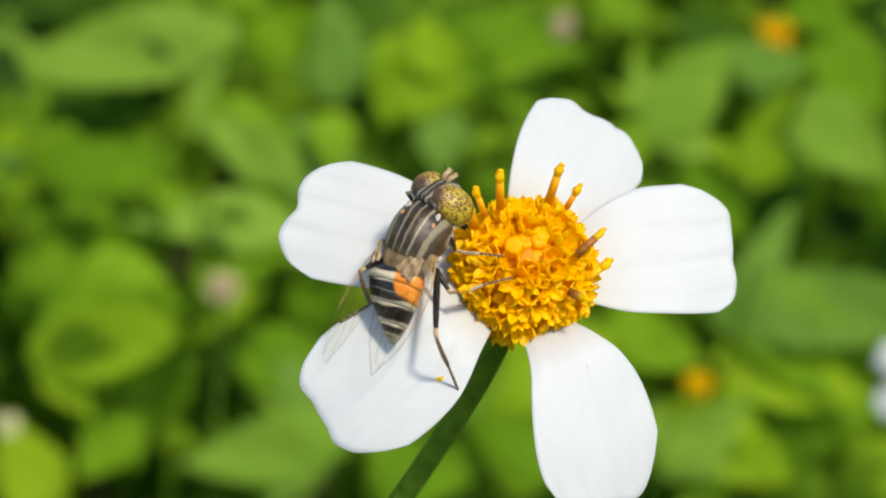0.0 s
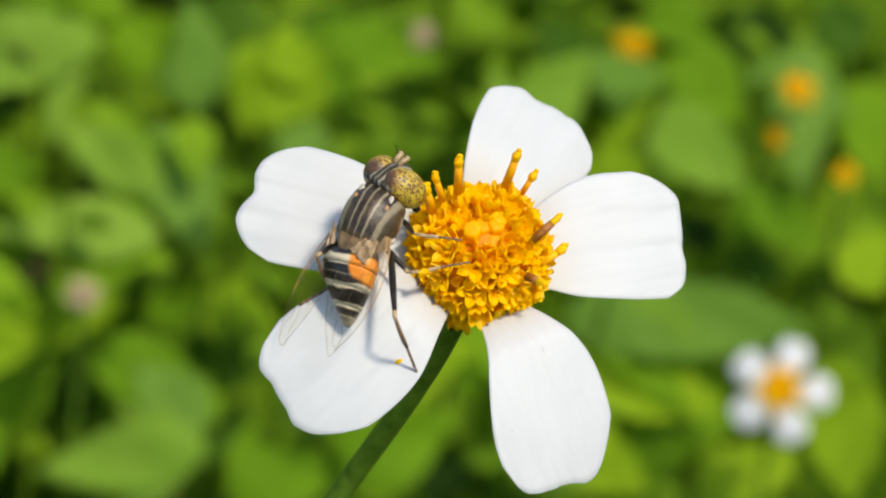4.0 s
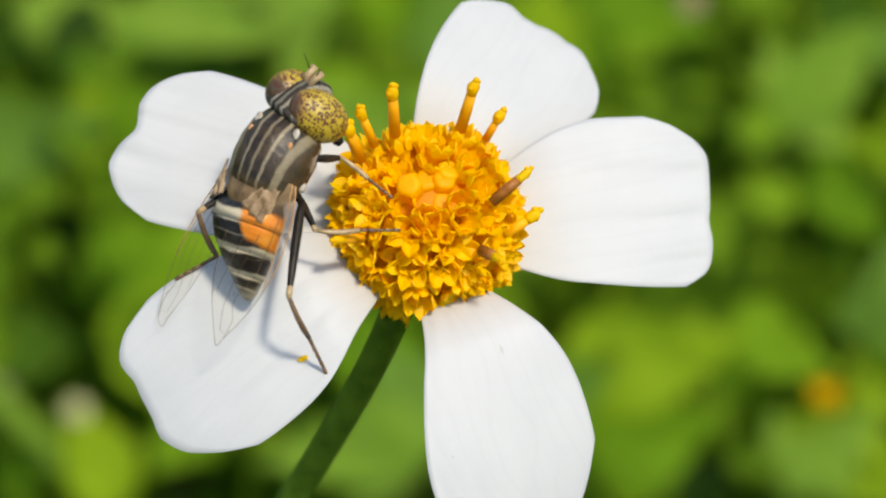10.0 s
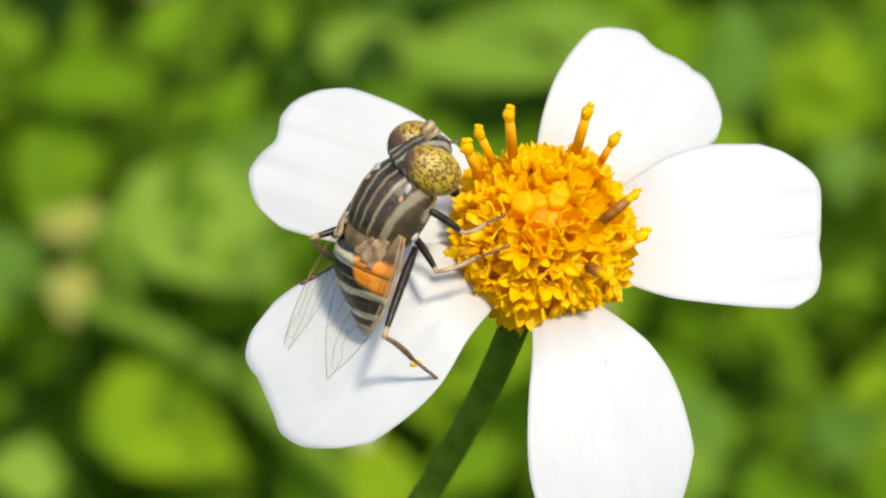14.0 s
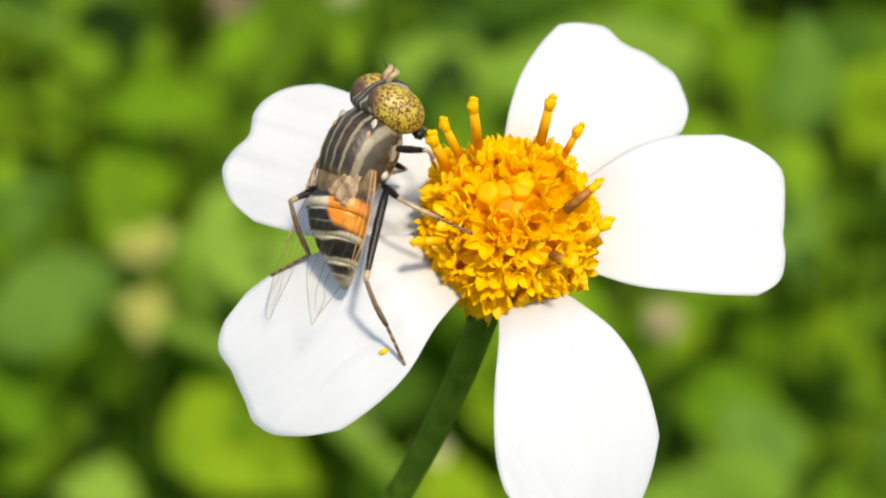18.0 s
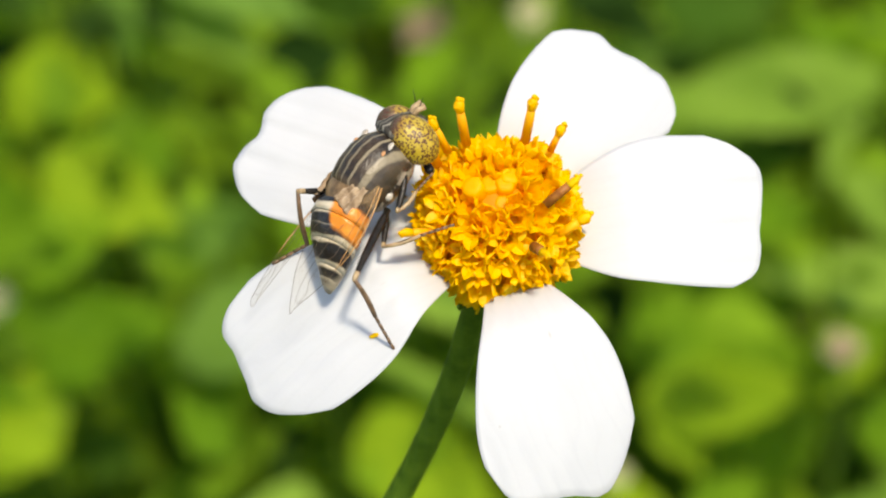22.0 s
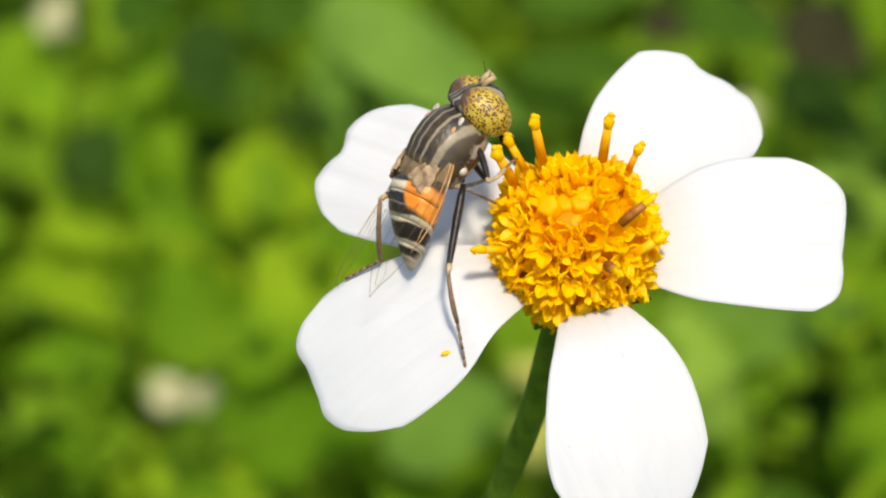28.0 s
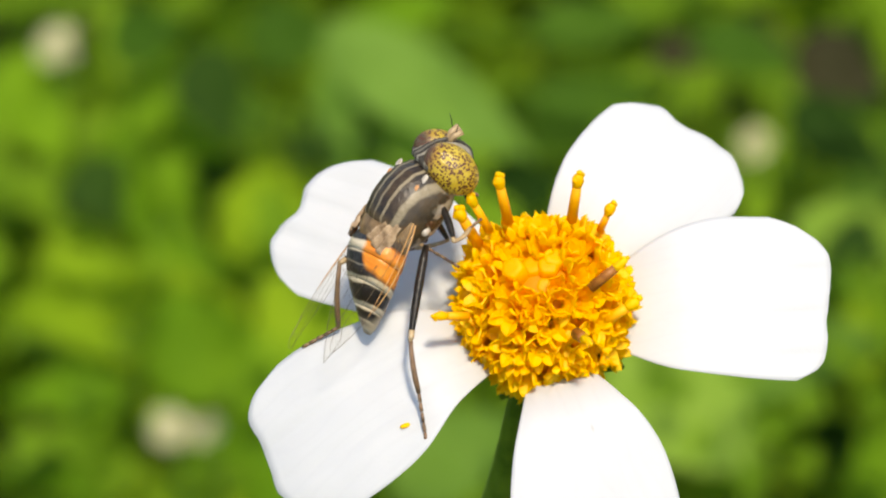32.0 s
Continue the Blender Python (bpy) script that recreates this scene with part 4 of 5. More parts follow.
weed(-0.147, 0.355, (
    ("l", -0.162, 0.332, 0.243, 20, 11, 16, 47, -37),
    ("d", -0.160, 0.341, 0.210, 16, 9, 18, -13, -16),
    ("y", -0.154, 0.313, 0.221, 17, 8, 34, 1, -28),
    ("l", -0.138, 0.330, 0.236, 30, 12, -9, 53, -83),
    ("l", -0.137, 0.337, 0.242, 29, 10, -5, 38, -79),
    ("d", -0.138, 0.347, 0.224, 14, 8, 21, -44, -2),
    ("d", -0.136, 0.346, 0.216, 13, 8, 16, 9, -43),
))
weed(-0.129, 0.322, (
    ("l", -0.140, 0.300, 0.202, 22, 8, -35, -1, -171),
    ("l", -0.140, 0.296, 0.189, 24, 10, -27, -10, -161),
    ("l", -0.128, 0.300, 0.198, 13, 6, -42, -24, 159),
    ("y", -0.122, 0.307, 0.211, 41, 16, -40, -6, -176),
    ("y", -0.121, 0.307, 0.208, 22, 13, -49, -9, -174),
    ("y", -0.125, 0.285, 0.188, 18, 13, -31, 4, 178),
    ("y", -0.126, 0.318, 0.224, 21, 14, 38, -7, -19),
))
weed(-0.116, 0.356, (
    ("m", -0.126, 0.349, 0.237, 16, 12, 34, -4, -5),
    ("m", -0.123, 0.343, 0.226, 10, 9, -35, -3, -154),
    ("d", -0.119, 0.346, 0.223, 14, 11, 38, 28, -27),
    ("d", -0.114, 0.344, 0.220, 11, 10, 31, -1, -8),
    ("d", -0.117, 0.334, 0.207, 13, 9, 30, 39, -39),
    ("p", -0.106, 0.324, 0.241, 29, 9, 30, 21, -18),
    ("y", -0.110, 0.312, 0.223, 18, 10, -28, -14, 157),
))
weed(-0.101, 0.309, (
    ("g", -0.118, 0.285, 0.193, 16, 9, -2, 32, -92),
    ("l", -0.102, 0.296, 0.190, 26, 13, 47, 10, -13),
    ("m", -0.107, 0.294, 0.165, 12, 9, -23, -11, -179),
    ("g", -0.102, 0.296, 0.207, 21, 11, 49, -17, 14),
    ("l", -0.097, 0.290, 0.185, 24, 14, 25, -11, 16),
    ("g", -0.095, 0.285, 0.195, 25, 15, 26, -27, 17),
    ("l", -0.088, 0.279, 0.180, 14, 8, -19, -35, 144),
))
weed(-0.082, 0.339, (
    ("l", -0.098, 0.311, 0.214, 20, 10, -38, -11, -177),
    ("l", -0.079, 0.313, 0.219, 22, 9, 36, -8, -5),
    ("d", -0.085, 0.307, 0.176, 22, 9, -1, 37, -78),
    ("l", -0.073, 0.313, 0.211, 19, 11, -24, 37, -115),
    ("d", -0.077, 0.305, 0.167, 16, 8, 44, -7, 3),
    ("m", -0.079, 0.341, 0.230, 25, 8, 41, -2, 7),
    ("m", -0.080, 0.344, 0.226, 16, 10, 37, 3, -18),
))
weed(-0.052, 0.355, (
    ("m", -0.078, 0.347, 0.241, 20, 8, 39, -8, -6),
    ("b", -0.058, 0.342, 0.240, 13, 6, 42, -6, -15),
    ("b", -0.047, 0.347, 0.241, 12, 5, 32, 10, -6),
    ("d", -0.048, 0.329, 0.211, 14, 12, 21, 11, 9),
    ("l", -0.054, 0.319, 0.225, 8, 11, -22, -21, 156),
    ("m", -0.036, 0.338, 0.231, 14, 10, 34, 9, -13),
    ("m", -0.043, 0.326, 0.215, 21, 11, 25, 9, -9),
))
weed(-0.055, 0.309, (
    ("p", -0.072, 0.268, 0.177, 13, 10, -23, -21, -168),
    ("y", -0.067, 0.281, 0.184, 26, 16, 41, 21, -20),
    ("l", -0.040, 0.280, 0.167, 21, 10, 44, -6, -9),
    ("p", -0.062, 0.296, 0.212, 30, 20, 20, 16, -23),
    ("m", -0.041, 0.294, 0.176, 16, 11, 37, -5, 2),
    ("g", -0.056, 0.304, 0.206, 39, 15, 39, -12, -1),
    ("l", -0.049, 0.303, 0.204, 19, 12, 15, 13, -23),
))
weed(-0.028, 0.336, (
    ("d", -0.034, 0.315, 0.181, 15, 10, 45, -2, -5),
    ("m", -0.021, 0.322, 0.208, 26, 7, 48, 1, 2),
    ("l", -0.033, 0.316, 0.222, 23, 8, 30, -6, -3),
    ("y", -0.021, 0.314, 0.216, 17, 8, -15, 36, -98),
    ("l", -0.023, 0.298, 0.199, 30, 18, 31, 12, -19),
    ("p", -0.034, 0.314, 0.227, 30, 10, 31, 8, -7),
    ("m", -0.033, 0.332, 0.214, 40, 11, 35, -19, 3),
))
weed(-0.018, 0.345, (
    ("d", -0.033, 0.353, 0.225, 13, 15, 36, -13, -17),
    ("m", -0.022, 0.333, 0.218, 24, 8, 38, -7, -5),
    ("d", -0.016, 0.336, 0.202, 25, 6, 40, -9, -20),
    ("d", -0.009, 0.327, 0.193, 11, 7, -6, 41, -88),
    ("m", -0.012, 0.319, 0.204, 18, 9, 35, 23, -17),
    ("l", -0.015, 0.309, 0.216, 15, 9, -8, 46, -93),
    ("l", -0.015, 0.301, 0.201, 9, 7, -27, -21, 171),
))
weed(-0.007, 0.308, (
    ("l", -0.023, 0.293, 0.195, 21, 11, 39, -6, 10),
    ("y", -0.022, 0.281, 0.190, 28, 12, 37, -12, -3),
    ("l", -0.005, 0.286, 0.172, 16, 10, -29, 14, -129),
    ("y", -0.020, 0.270, 0.164, 20, 11, -19, -61, 135),
    ("l", 0.006, 0.288, 0.180, 28, 14, -45, -13, 175),
    ("l", 0.008, 0.297, 0.194, 18, 10, 36, -12, 4),
    ("d", 0.007, 0.302, 0.163, 13, 10, 45, -14, -28),
))
weed(0.020, 0.312, (
    ("l", 0.012, 0.286, 0.184, 21, 12, 25, 14, -10),
    ("y", 0.014, 0.289, 0.198, 15, 7, -22, 30, -142),
    ("l", 0.022, 0.294, 0.184, 11, 6, 64, -39, -18),
    ("p", 0.023, 0.292, 0.205, 29, 10, -23, -6, 176),
    ("d", 0.013, 0.298, 0.160, 11, 9, -57, -74, 167),
    ("m", 0.027, 0.295, 0.173, 18, 10, 54, -18, -25),
    ("y", 0.031, 0.288, 0.194, 13, 7, 42, 17, -15),
))
weed(0.024, 0.332, (
    ("p", 0.015, 0.312, 0.231, 42, 12, -39, 5, -175),
    ("l", 0.017, 0.318, 0.223, 15, 10, 43, -20, -8),
    ("g", 0.024, 0.309, 0.214, 23, 13, 4, 36, -65),
    ("l", 0.021, 0.326, 0.227, 25, 9, -36, -4, 177),
    ("g", 0.031, 0.307, 0.219, 19, 10, 12, -66, 93),
    ("p", 0.024, 0.300, 0.209, 21, 9, -48, -26, 160),
    ("y", 0.038, 0.313, 0.217, 17, 10, 45, -7, -14),
))
weed(0.040, 0.302, (
    ("m", 0.029, 0.287, 0.164, 16, 10, 32, 1, -17),
    ("g", 0.029, 0.275, 0.176, 16, 11, -29, -34, 143),
    ("l", 0.033, 0.270, 0.167, 23, 11, 40, -13, -2),
    ("p", 0.029, 0.271, 0.177, 29, 11, -44, 3, -173),
    ("g", 0.043, 0.273, 0.182, 13, 10, 44, -28, -7),
    ("g", 0.049, 0.309, 0.214, 13, 8, 10, 15, -97),
    ("d", 0.070, 0.288, 0.148, 11, 11, 20, -14, -12),
))
weed(0.044, 0.342, (
    ("d", 0.033, 0.332, 0.210, 14, 7, 12, 38, -72),
    ("m", 0.044, 0.330, 0.219, 14, 9, -28, -1, 171),
    ("m", 0.043, 0.325, 0.216, 30, 11, 52, -8, 4),
    ("y", 0.042, 0.317, 0.225, 17, 8, -20, 50, -103),
    ("y", 0.043, 0.315, 0.224, 13, 8, 42, 16, -11),
    ("l", 0.052, 0.315, 0.220, 12, 9, 18, -32, 48),
    ("l", 0.053, 0.317, 0.224, 22, 9, 29, 1, -16),
))
weed(0.085, 0.305, (
    ("l", 0.075, 0.288, 0.183, 19, 10, 33, 6, -30),
    ("y", 0.084, 0.276, 0.174, 27, 13, 39, 23, -26),
    ("g", 0.092, 0.283, 0.189, 45, 14, 29, -1, -6),
    ("y", 0.093, 0.280, 0.182, 28, 13, 33, 10, -18),
    ("p", 0.082, 0.297, 0.215, 23, 11, 28, -34, 36),
    ("l", 0.089, 0.304, 0.202, 17, 10, 36, 30, -36),
    ("p", 0.082, 0.265, 0.169, 20, 9, 39, -38, 17),
))
weed(0.105, 0.331, (
    ("m", 0.093, 0.329, 0.217, 21, 9, 33, 33, -28),
    ("g", 0.097, 0.305, 0.223, 14, 8, 25, 0, 3),
    ("l", 0.115, 0.317, 0.220, 18, 12, 23, 29, -49),
    ("l", 0.118, 0.319, 0.226, 10, 9, -40, 20, -175),
    ("p", 0.108, 0.306, 0.214, 22, 13, 22, 17, -39),
    ("m", 0.102, 0.304, 0.187, 15, 9, 30, -37, 16),
    ("y", 0.101, 0.298, 0.203, 21, 9, 15, -50, 56),
))
weed(0.114, 0.310, (
    ("p", 0.101, 0.286, 0.191, 18, 11, 23, 14, -44),
    ("l", 0.108, 0.286, 0.176, 21, 13, 22, 26, -36),
    ("l", 0.102, 0.276, 0.164, 17, 11, 42, -12, -8),
    ("y", 0.114, 0.266, 0.163, 21, 10, 37, -18, 4),
    ("m", 0.126, 0.301, 0.183, 10, 9, 33, -3, -8),
    ("l", 0.126, 0.302, 0.200, 17, 10, 26, 20, -40),
    ("d", 0.119, 0.312, 0.181, 9, 7, 39, -8, 7),
))
weed(0.139, 0.329, (
    ("d", 0.131, 0.336, 0.207, 13, 11, 36, -25, -34),
    ("m", 0.143, 0.327, 0.214, 12, 10, 51, -9, 0),
    ("g", 0.136, 0.313, 0.222, 26, 10, 2, 41, -97),
    ("l", 0.148, 0.314, 0.213, 19, 11, 7, 36, -84),
    ("y", 0.141, 0.287, 0.200, 12, 12, 21, 42, -43),
    ("y", 0.138, 0.277, 0.181, 25, 14, 9, 40, -86),
))
weed(-0.130, 0.313, (
    ("d", -0.157, 0.286, 0.199, 12, 7, 21, -7, 21),
    ("l", -0.136, 0.300, 0.214, 27, 16, 52, 10, -16),
    ("l", -0.121, 0.289, 0.209, 18, 11, 36, -26, 17),
    ("d", -0.146, 0.315, 0.236, 13, 10, 21, 26, -53),
    ("l", -0.121, 0.285, 0.196, 27, 15, 28, -15, 2),
    ("y", -0.115, 0.273, 0.184, 28, 14, -33, -33, 152),
    ("y", -0.117, 0.302, 0.220, 25, 14, 33, 14, -19),
))
weed(-0.104, 0.340, (
    ("m", -0.143, 0.330, 0.248, 13, 10, 40, -19, 1),
    ("d", -0.128, 0.328, 0.249, 17, 11, 18, 37, -64),
    ("d", -0.109, 0.321, 0.243, 15, 9, 29, 17, -30),
    ("g", -0.107, 0.325, 0.254, 39, 13, 35, 21, -19),
    ("l", -0.109, 0.290, 0.200, 29, 17, -38, 15, -152),
    ("d", -0.083, 0.316, 0.229, 17, 11, 49, -27, -21),
    ("m", -0.049, 0.330, 0.251, 17, 9, 24, 2, -22),
))
weed(-0.024, 0.338, (
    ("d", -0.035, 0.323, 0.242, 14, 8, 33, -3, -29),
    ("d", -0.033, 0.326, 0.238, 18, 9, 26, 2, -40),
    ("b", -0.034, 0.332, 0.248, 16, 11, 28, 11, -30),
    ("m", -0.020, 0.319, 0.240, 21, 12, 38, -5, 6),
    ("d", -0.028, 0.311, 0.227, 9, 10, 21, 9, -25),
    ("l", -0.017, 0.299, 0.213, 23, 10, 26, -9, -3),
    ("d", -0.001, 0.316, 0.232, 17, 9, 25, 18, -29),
))
weed(0.050, 0.291, (
    ("y", 0.048, 0.276, 0.182, 29, 15, 43, -19, -0),
    ("l", 0.052, 0.266, 0.174, 22, 13, 58, -15, 13),
))


def flower_head(name, label, x, y, z, radius, material, group, category="flower head", flat=0.75, lean=(0.0, -0.5, 0.8)):
    """A round flower head on a thin stalk."""
    d = Vector(lean).normalized()
    thing = new(name)
    thing.matrix_basis = Matrix.Translation((x, y, z)) @ d.to_track_quat("Z", "Y").to_matrix().to_4x4()
    tagged(thing, label, category, group)
    rnd = random.Random(int(x * 5000) + 7)
    core = part("core", ball((0, 0, 0), (radius * .42, radius * .42, radius * flat * .42), 8, 14), material, thing)
    bm = bmesh.new()
    for k in range(46):
        ct = 1 - 1.25 * (k + .5) / 46
        th, ph = math.acos(ct), k * 2.4
        e = Vector((math.sin(th) * math.cos(ph), math.sin(th) * math.sin(ph), math.cos(th) * flat))
        p = e * radius * .36
        q = e * radius * rnd.uniform(0.55, 1.75)
        tube([p, p.lerp(q, .6), q], [radius * .10, radius * .12, radius * .03], 5, bm)
    tagged(part("fluff", bm, material, thing), kind="stuff")
    part("calyx", tube([(0, 0, -radius * .95 * flat), (0, 0, -radius * .5 * flat), (0, 0, -radius * .1)], [radius * .25, radius * .75, radius * .85], 10), M_STEM, thing)
    inv = thing.matrix_basis.inverted()
    top = Vector((0, 0, -radius * .9 * flat))
    foot = inv @ Vector((x + rnd.uniform(-.02, .02), y + rnd.uniform(-.01, .04), 0)) / MM
    down = inv.to_3x3() @ Vector((0, 0, -1))
    part("stalk", tube(bezier(top, top + down.normalized() * 40, foot, 10), [0.6] * 11, 6), M_STEM, thing)
    return thing


M_PALE = plain("head_cream", (0.50, 0.49, 0.22), (0.70, 0.67, 0.42), 0.8, 1.0)
M_SEED = plain("head_tan", (0.34, 0.24, 0.13), (0.52, 0.40, 0.27), 0.8, 1.0)
M_LIME = plain("head_lime", (0.46, 0.48, 0.08), (0.68, 0.64, 0.20), 0.7, 1.0)

YELLOW = "yellow-orange flower head without petals on a thin stalk"
for x, y, z, r in ((.1117, .3320, .2085, 2.8), (.1313, .2995, .2234, 2.6), (.1300, .3010, .2120, 1.8), (.1424, .2983, .2049, 1.8), (.0894, .2763, .1785, 2.0)):
    flower_head("flower_head", YELLOW, x, y, z, r, M_FLORET, "yellow flower heads")
PALE = "pale cream fading flower head on a thin stalk"
for x, y, z, r in ((-.1265, .2768, .2136, 2.6), (-.1213, .2785, .2116, 1.9), (-.1184, .3049, .2020, 2.1), (-.1152, .3025, .2051, 1.6), (-.1519, .3298, .2476, 2.8), (-.0406, .3269, .2326, 2.4), (-.0386, .2786, .1813, 1.8), (-.0260, .2768, .1791, 1.7)):
    flower_head("faded_head", PALE, x, y, z, r, M_PALE, "faded flower heads", "flower head", 0.8)
for x, y, z, r in ((-.0598, .3446, .2170, 3.4), (.0085, .2720, .2100, 2.3), (.0696, .3155, .2256, 1.8)):
    flower_head("seed_head", "tan dried seed head on a thin stalk", x, y, z, r, M_SEED, "seed heads", "seed head", 0.8)


def small_daisy(x, y, z):
    """Another white flower, further back."""
    thing = flower_head("white_daisy", "white daisy-like flower with orange centre, blurred behind", x, y, z, 3.5, M_FLORET, "", "flower", 0.5, (-0.22, -0.72, 0.62))
    for k in range(5):
        def fn(u, v):
            r = 2.9 + 6.0 * u * (0.72 + 0.28 * math.sqrt(max(0, 1 - v * v)))
            return r, v * 2.85 * (0.36 + 0.64 * math.sin(min(1, u * 1.5) * 1.57)), 0.3 - 1.0 * u * u - 0.25 * v * v
        p = part("petal", sheet(fn, 8, 8, 0.12), M_PETAL, thing)
        p.matrix_basis = pose(0, 0, 0, 0, 0, 72 * k + 6)
    return thing


small_daisy(.1217, .2570, .1938)

for x, y, z, r in ((-.0705, .2884, .2118, 3.2), (-.0713, .2870, .1983, 3.2), (.0357, .3004, .1790, 1.9), (.0394, .2997, .1803, 1.6)):
    flower_head("bud_head", "lime-green closed flower bud on a thick pale stem", x, y, z, r, M_LIME, "green buds", "flower bud", 0.9)

budding = new("budding_weed")
tagged(budding, "pale green weed with thick leaning stem among the leaves", "weed")
part("stem", tube(bezier((-85, 291, 199), (-64, 287, 197), (-43, 277, 188), 6) + bezier((-43, 277, 188), (-3, 268, 150), (27, 275, 0), 8)[1:], [1.6, 1.8, 1.9, 2.0, 2.1, 2.2, 2.3] + [2.2] * 8, 10), LEAF_TONES["p"], budding)

# the fly's place and turn in the flower's frame (seconds, mm, degrees)
FLY = [
    (0, -5.92, 0.26, 5.07, -31.1, -22.5, 57.7),
    (0.5, -5.97, 0.29, 5.09, -31.5, -22.2, 57.9),
    (1, -5.86, 0.37, 5.15, -32.0, -22.0, 57.9),
    (1.5, -5.96, 0.52, 5.19, -33.0, -20.9, 58.9),
    (2, -6.06, 0.59, 5.21, -33.6, -21.7, 58.9),
    (2.5, -6.03, 0.54, 5.21, -32.9, -21.7, 58.7),
    (3, -6.16, 0.37, 5.09, -32.8, -21.7, 58.0),
    (3.5, -6.22, 0.40, 5.10, -32.9, -21.8, 58.4),
    (4, -6.28, 0.33, 5.04, -32.8, -22.4, 58.9),
    (4.5, -6.30, 0.36, 5.02, -32.8, -23.4, 59.3),
    (6.5, -6.32, 0.02, 5.60, -28.9, -28.1, 61.7),
    (7, -6.29, 0.03, 5.58, -29.4, -29.4, 61.6),
    (7.5, -6.32, -0.15, 5.44, -30.6, -30.9, 61.5),
    (8, -6.22, -0.13, 5.46, -32.0, -30.7, 61.3),
    (8.5, -6.25, -0.05, 5.50, -32.5, -30.4, 61.4),
    (9, -6.20, -0.03, 5.54, -31.4, -30.3, 60.4),
    (9.5, -6.24, 0.27, 5.63, -31.8, -29.5, 60.9),
    (10, -6.13, 0.43, 5.69, -32.3, -29.2, 61.1),
    (10.5, -6.12, 0.38, 5.83, -32.4, -30.0, 61.3),
    (11, -6.07, 0.09, 5.88, -32.5, -32.8, 60.7),
    (11.5, -6.02, -0.42, 5.85, -32.8, -34.4, 59.6),
    (12, -6.01, -1.03, 5.73, -34.5, -35.0, 58.4),
    (12.5, -6.06, -0.96, 5.88, -33.0, -36.5, 57.5),
    (13, -6.06, -0.94, 5.97, -31.6, -36.6, 56.6),
    (13.5, -6.13, -1.11, 5.94, -31.6, -37.0, 57.2),
    (14, -6.14, -1.22, 5.94, -32.9, -37.6, 57.8),
    (14.5, -6.13, -1.08, 6.00, -34.4, -38.4, 58.2),
    (15, -6.19, -1.19, 5.95, -35.6, -39.5, 58.8),
    (15.5, -6.14, -1.14, 5.96, -34.0, -38.6, 57.6),
    (17.5, -6.06, 1.08, 5.26, -41.2, -24.3, 67.3),
    (18, -6.14, 1.19, 5.26, -41.8, -22.1, 67.4),
    (18.5, -6.36, 0.97, 5.11, -42.0, -20.9, 68.3),
    (19, -6.42, 1.04, 5.15, -42.2, -20.2, 68.3),
    (19.5, -6.20, 1.19, 5.23, -41.8, -19.2, 67.1),
    (20, -6.26, 1.12, 5.23, -42.5, -20.6, 67.5),
    (20.5, -6.27, 0.95, 5.14, -42.5, -22.1, 68.5),
    (21, -6.15, 0.71, 5.02, -41.9, -22.3, 66.2),
    (21.5, -5.74, 0.55, 4.74, -38.9, -18.4, 60.1),
    (22, -5.29, 0.36, 4.42, -38.0, -12.8, 55.6),
    (22.5, -5.32, 0.32, 4.40, -37.2, -11.8, 55.1),
    (23, -5.53, 0.66, 4.55, -38.8, -16.2, 56.7),
    (23.5, -5.50, 1.40, 4.92, -39.5, -18.0, 59.5),
    (24, -5.34, 2.06, 5.22, -40.1, -18.8, 61.3),
    (24.5, -5.28, 2.16, 5.22, -40.3, -20.7, 62.1),
    (25, -5.31, 2.22, 5.23, -40.3, -22.0, 61.8),
    (25.5, -5.36, 2.24, 5.27, -40.3, -21.1, 61.9),
    (26, -5.39, 2.21, 5.31, -39.8, -20.3, 61.9),
    (26.5, -5.39, 2.20, 5.37, -40.2, -20.8, 62.6),
    (28.5, -5.40, 2.12, 5.27, -36.7, -20.6, 57.0),
    (29, -5.40, 2.15, 5.35, -36.7, -20.6, 57.0),
    (29.5, -5.39, 2.15, 5.37, -36.6, -20.3, 57.0),
    (30, -5.38, 2.10, 5.36, -36.4, -20.6, 57.1),
    (30.5, -5.37, 2.12, 5.39, -36.0, -20.1, 57.0),
    (31, -5.28, 2.12, 5.39, -35.8, -20.0, 56.9),
    (31.5, -5.25, 2.12, 5.39, -35.7, -19.7, 56.6),
    (32, -5.28, 2.16, 5.42, -35.7, -20.7, 56.3),
]


def toes(rows, t):
    for a, b in zip(rows, rows[1:]):
        if a[0] <= t <= b[0]:
            return Vector(a[1:]).lerp(Vector(b[1:]), (t - a[0]) / (b[0] - a[0]))
    return Vector(rows[-1][1:] if t > rows[0][0] else rows[0][1:])


def along(origin, to, up):
    """A frame at origin with x towards to and z near up, mm."""
    x = (to - origin).normalized()
    y = up.cross(x).normalized()
    m = Matrix((x, y, x.cross(y))).transposed().to_4x4()
    m.translation = origin * MM
    return m


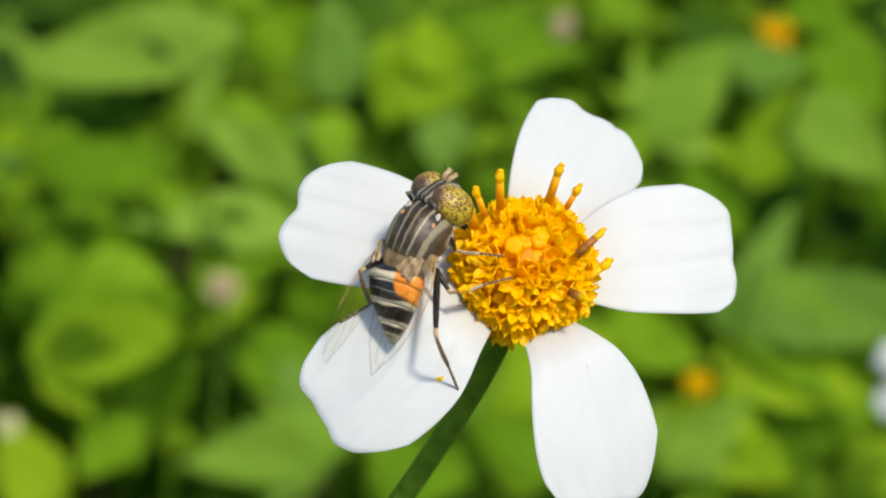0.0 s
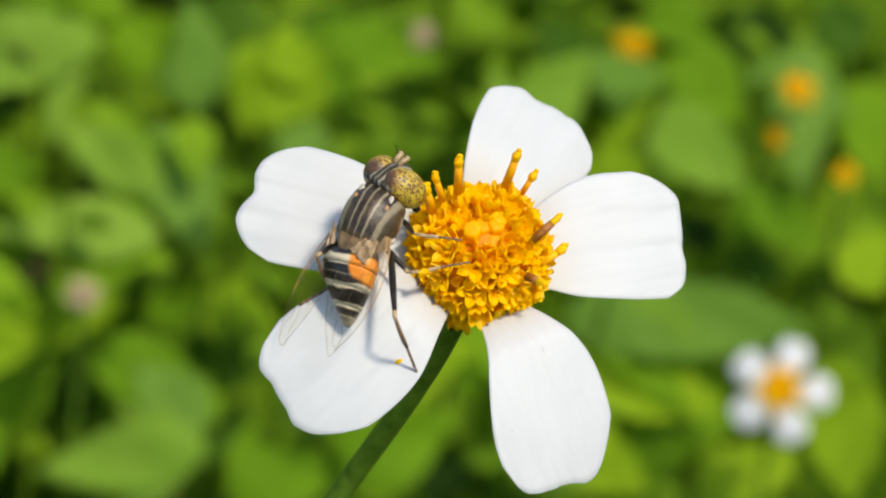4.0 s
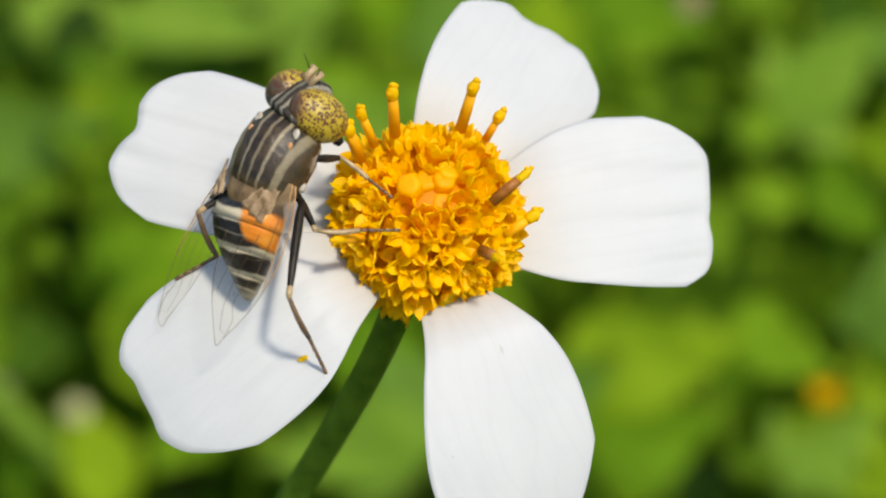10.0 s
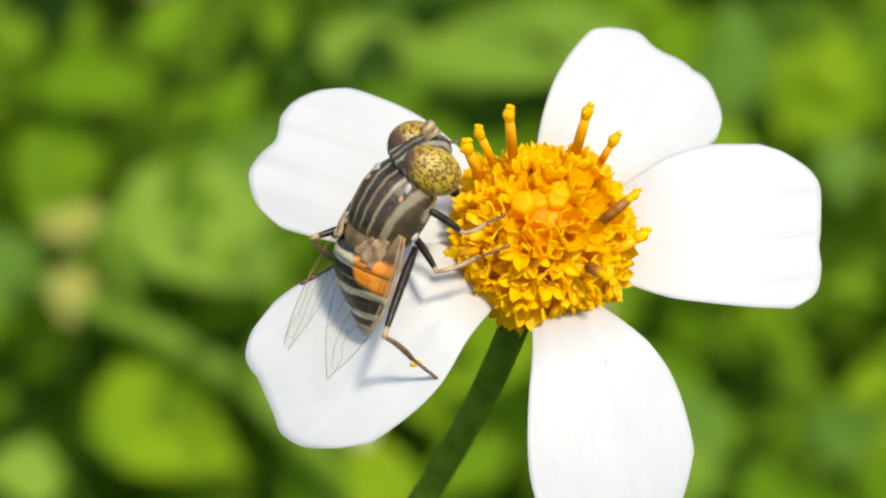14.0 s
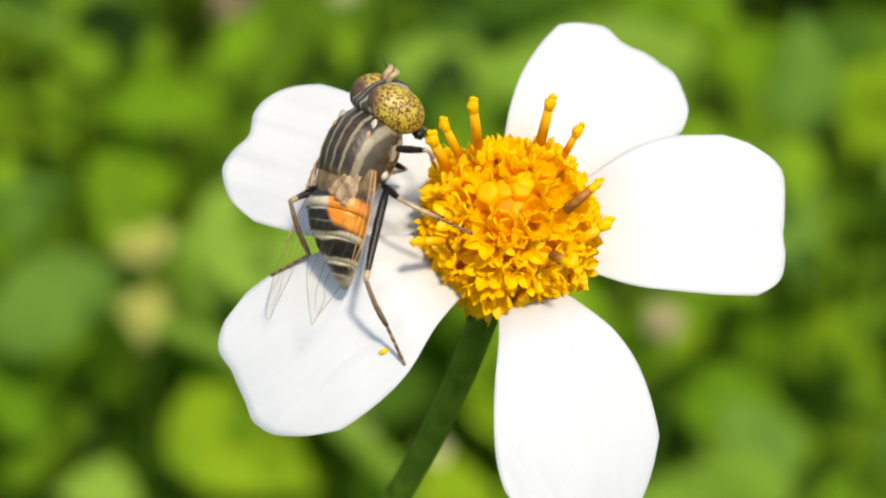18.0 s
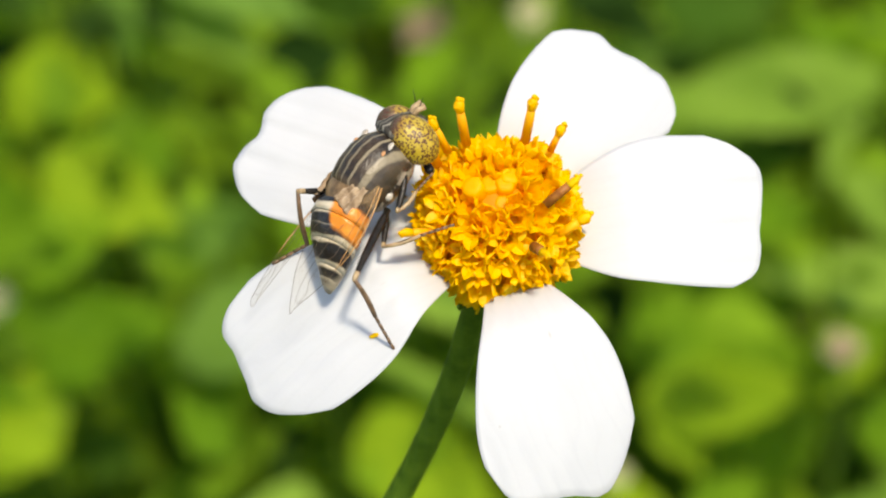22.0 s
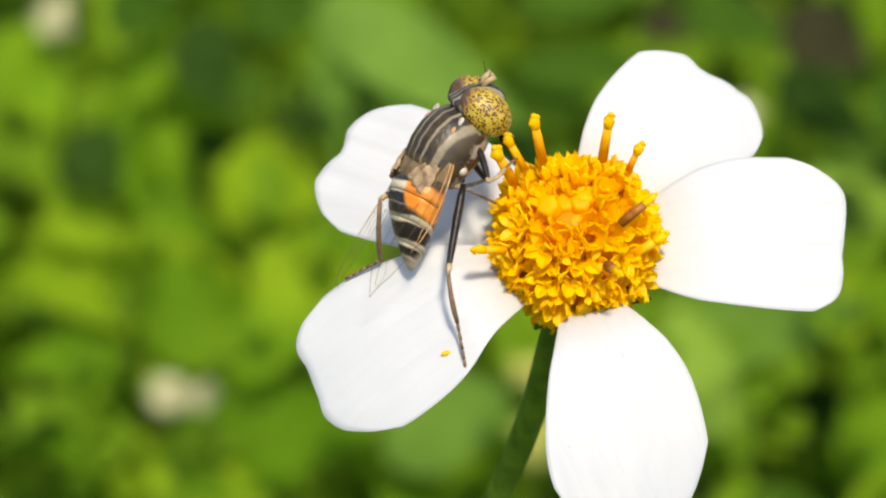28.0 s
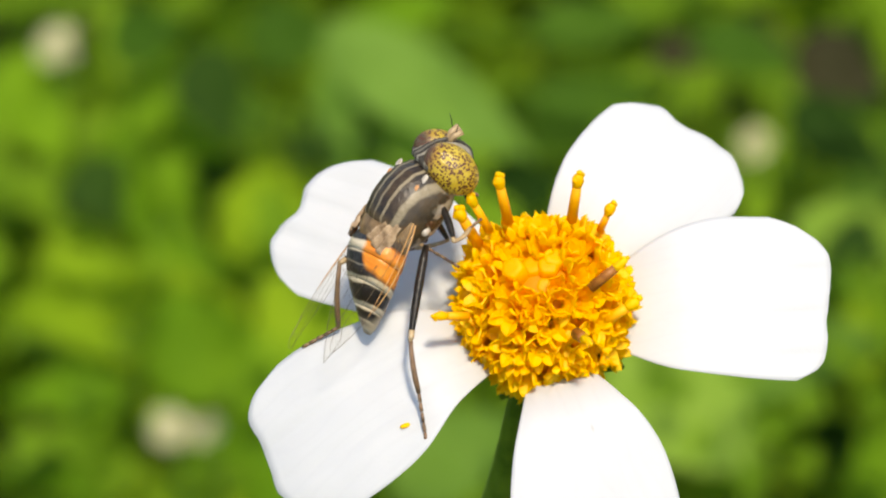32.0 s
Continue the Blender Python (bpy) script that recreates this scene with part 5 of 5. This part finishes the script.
def motions():
    """Keys the swaying flower with what rests on it, the fly, and its legs, whose toes stay where they stand on the flower."""
    rows, legs, bent = [], {k: ([], []) for k in LEGS}, []
    for t, x, y, z, rx, ry, rz in FLY:
        local = pose(x * MM, y * MM, z * MM, rx, ry, rz)
        rows.append((t, swayed(t) @ local))
        for k, (hip, a, b, hint, spots) in LEGS.items():
            hip, hint = Vector(hip), Vector(hint)
            if k == "hind_left":
                b *= ANKLE
            goal = local.inverted() @ (toes(spots, t) * MM) / MM
            u = goal - hip
            d = min(max(u.length, abs(a - b) + 0.2), 0.985 * (a + b))
            u.normalize()
            side = (hint - u * hint.dot(u)).normalized()
            c = (a * a + d * d - b * b) / (2 * d)
            knee = hip + u * c + side * math.sqrt(max(0.0, a * a - c * c))
            thigh = along(hip, knee, hint)
            legs[k][0].append((t, thigh))
            shin = along(knee, hip + u * d, hint)
            legs[k][1].append((t, thigh.inverted() @ shin))
            if k == "hind_left":
                toe = local.inverted() @ (BENT_TOE * MM) / MM
                bent.append((t, shin.inverted() @ along(hip + u * d, toe, hint) @ pose(-b * MM, 0, 0)))
    walk(fly, rows)
    walk(flower, [(t, swayed(t)) for t, *_ in SWAY])
    walk(crumb, [(t, swayed(t) @ CRUMB) for t, *_ in SWAY])
    walk(LEG_OBS["hind_left"][2], bent)
    for k, (leg, tibia, _) in LEG_OBS.items():
        walk(leg, legs[k][0])
        walk(tibia, legs[k][1])


motions()
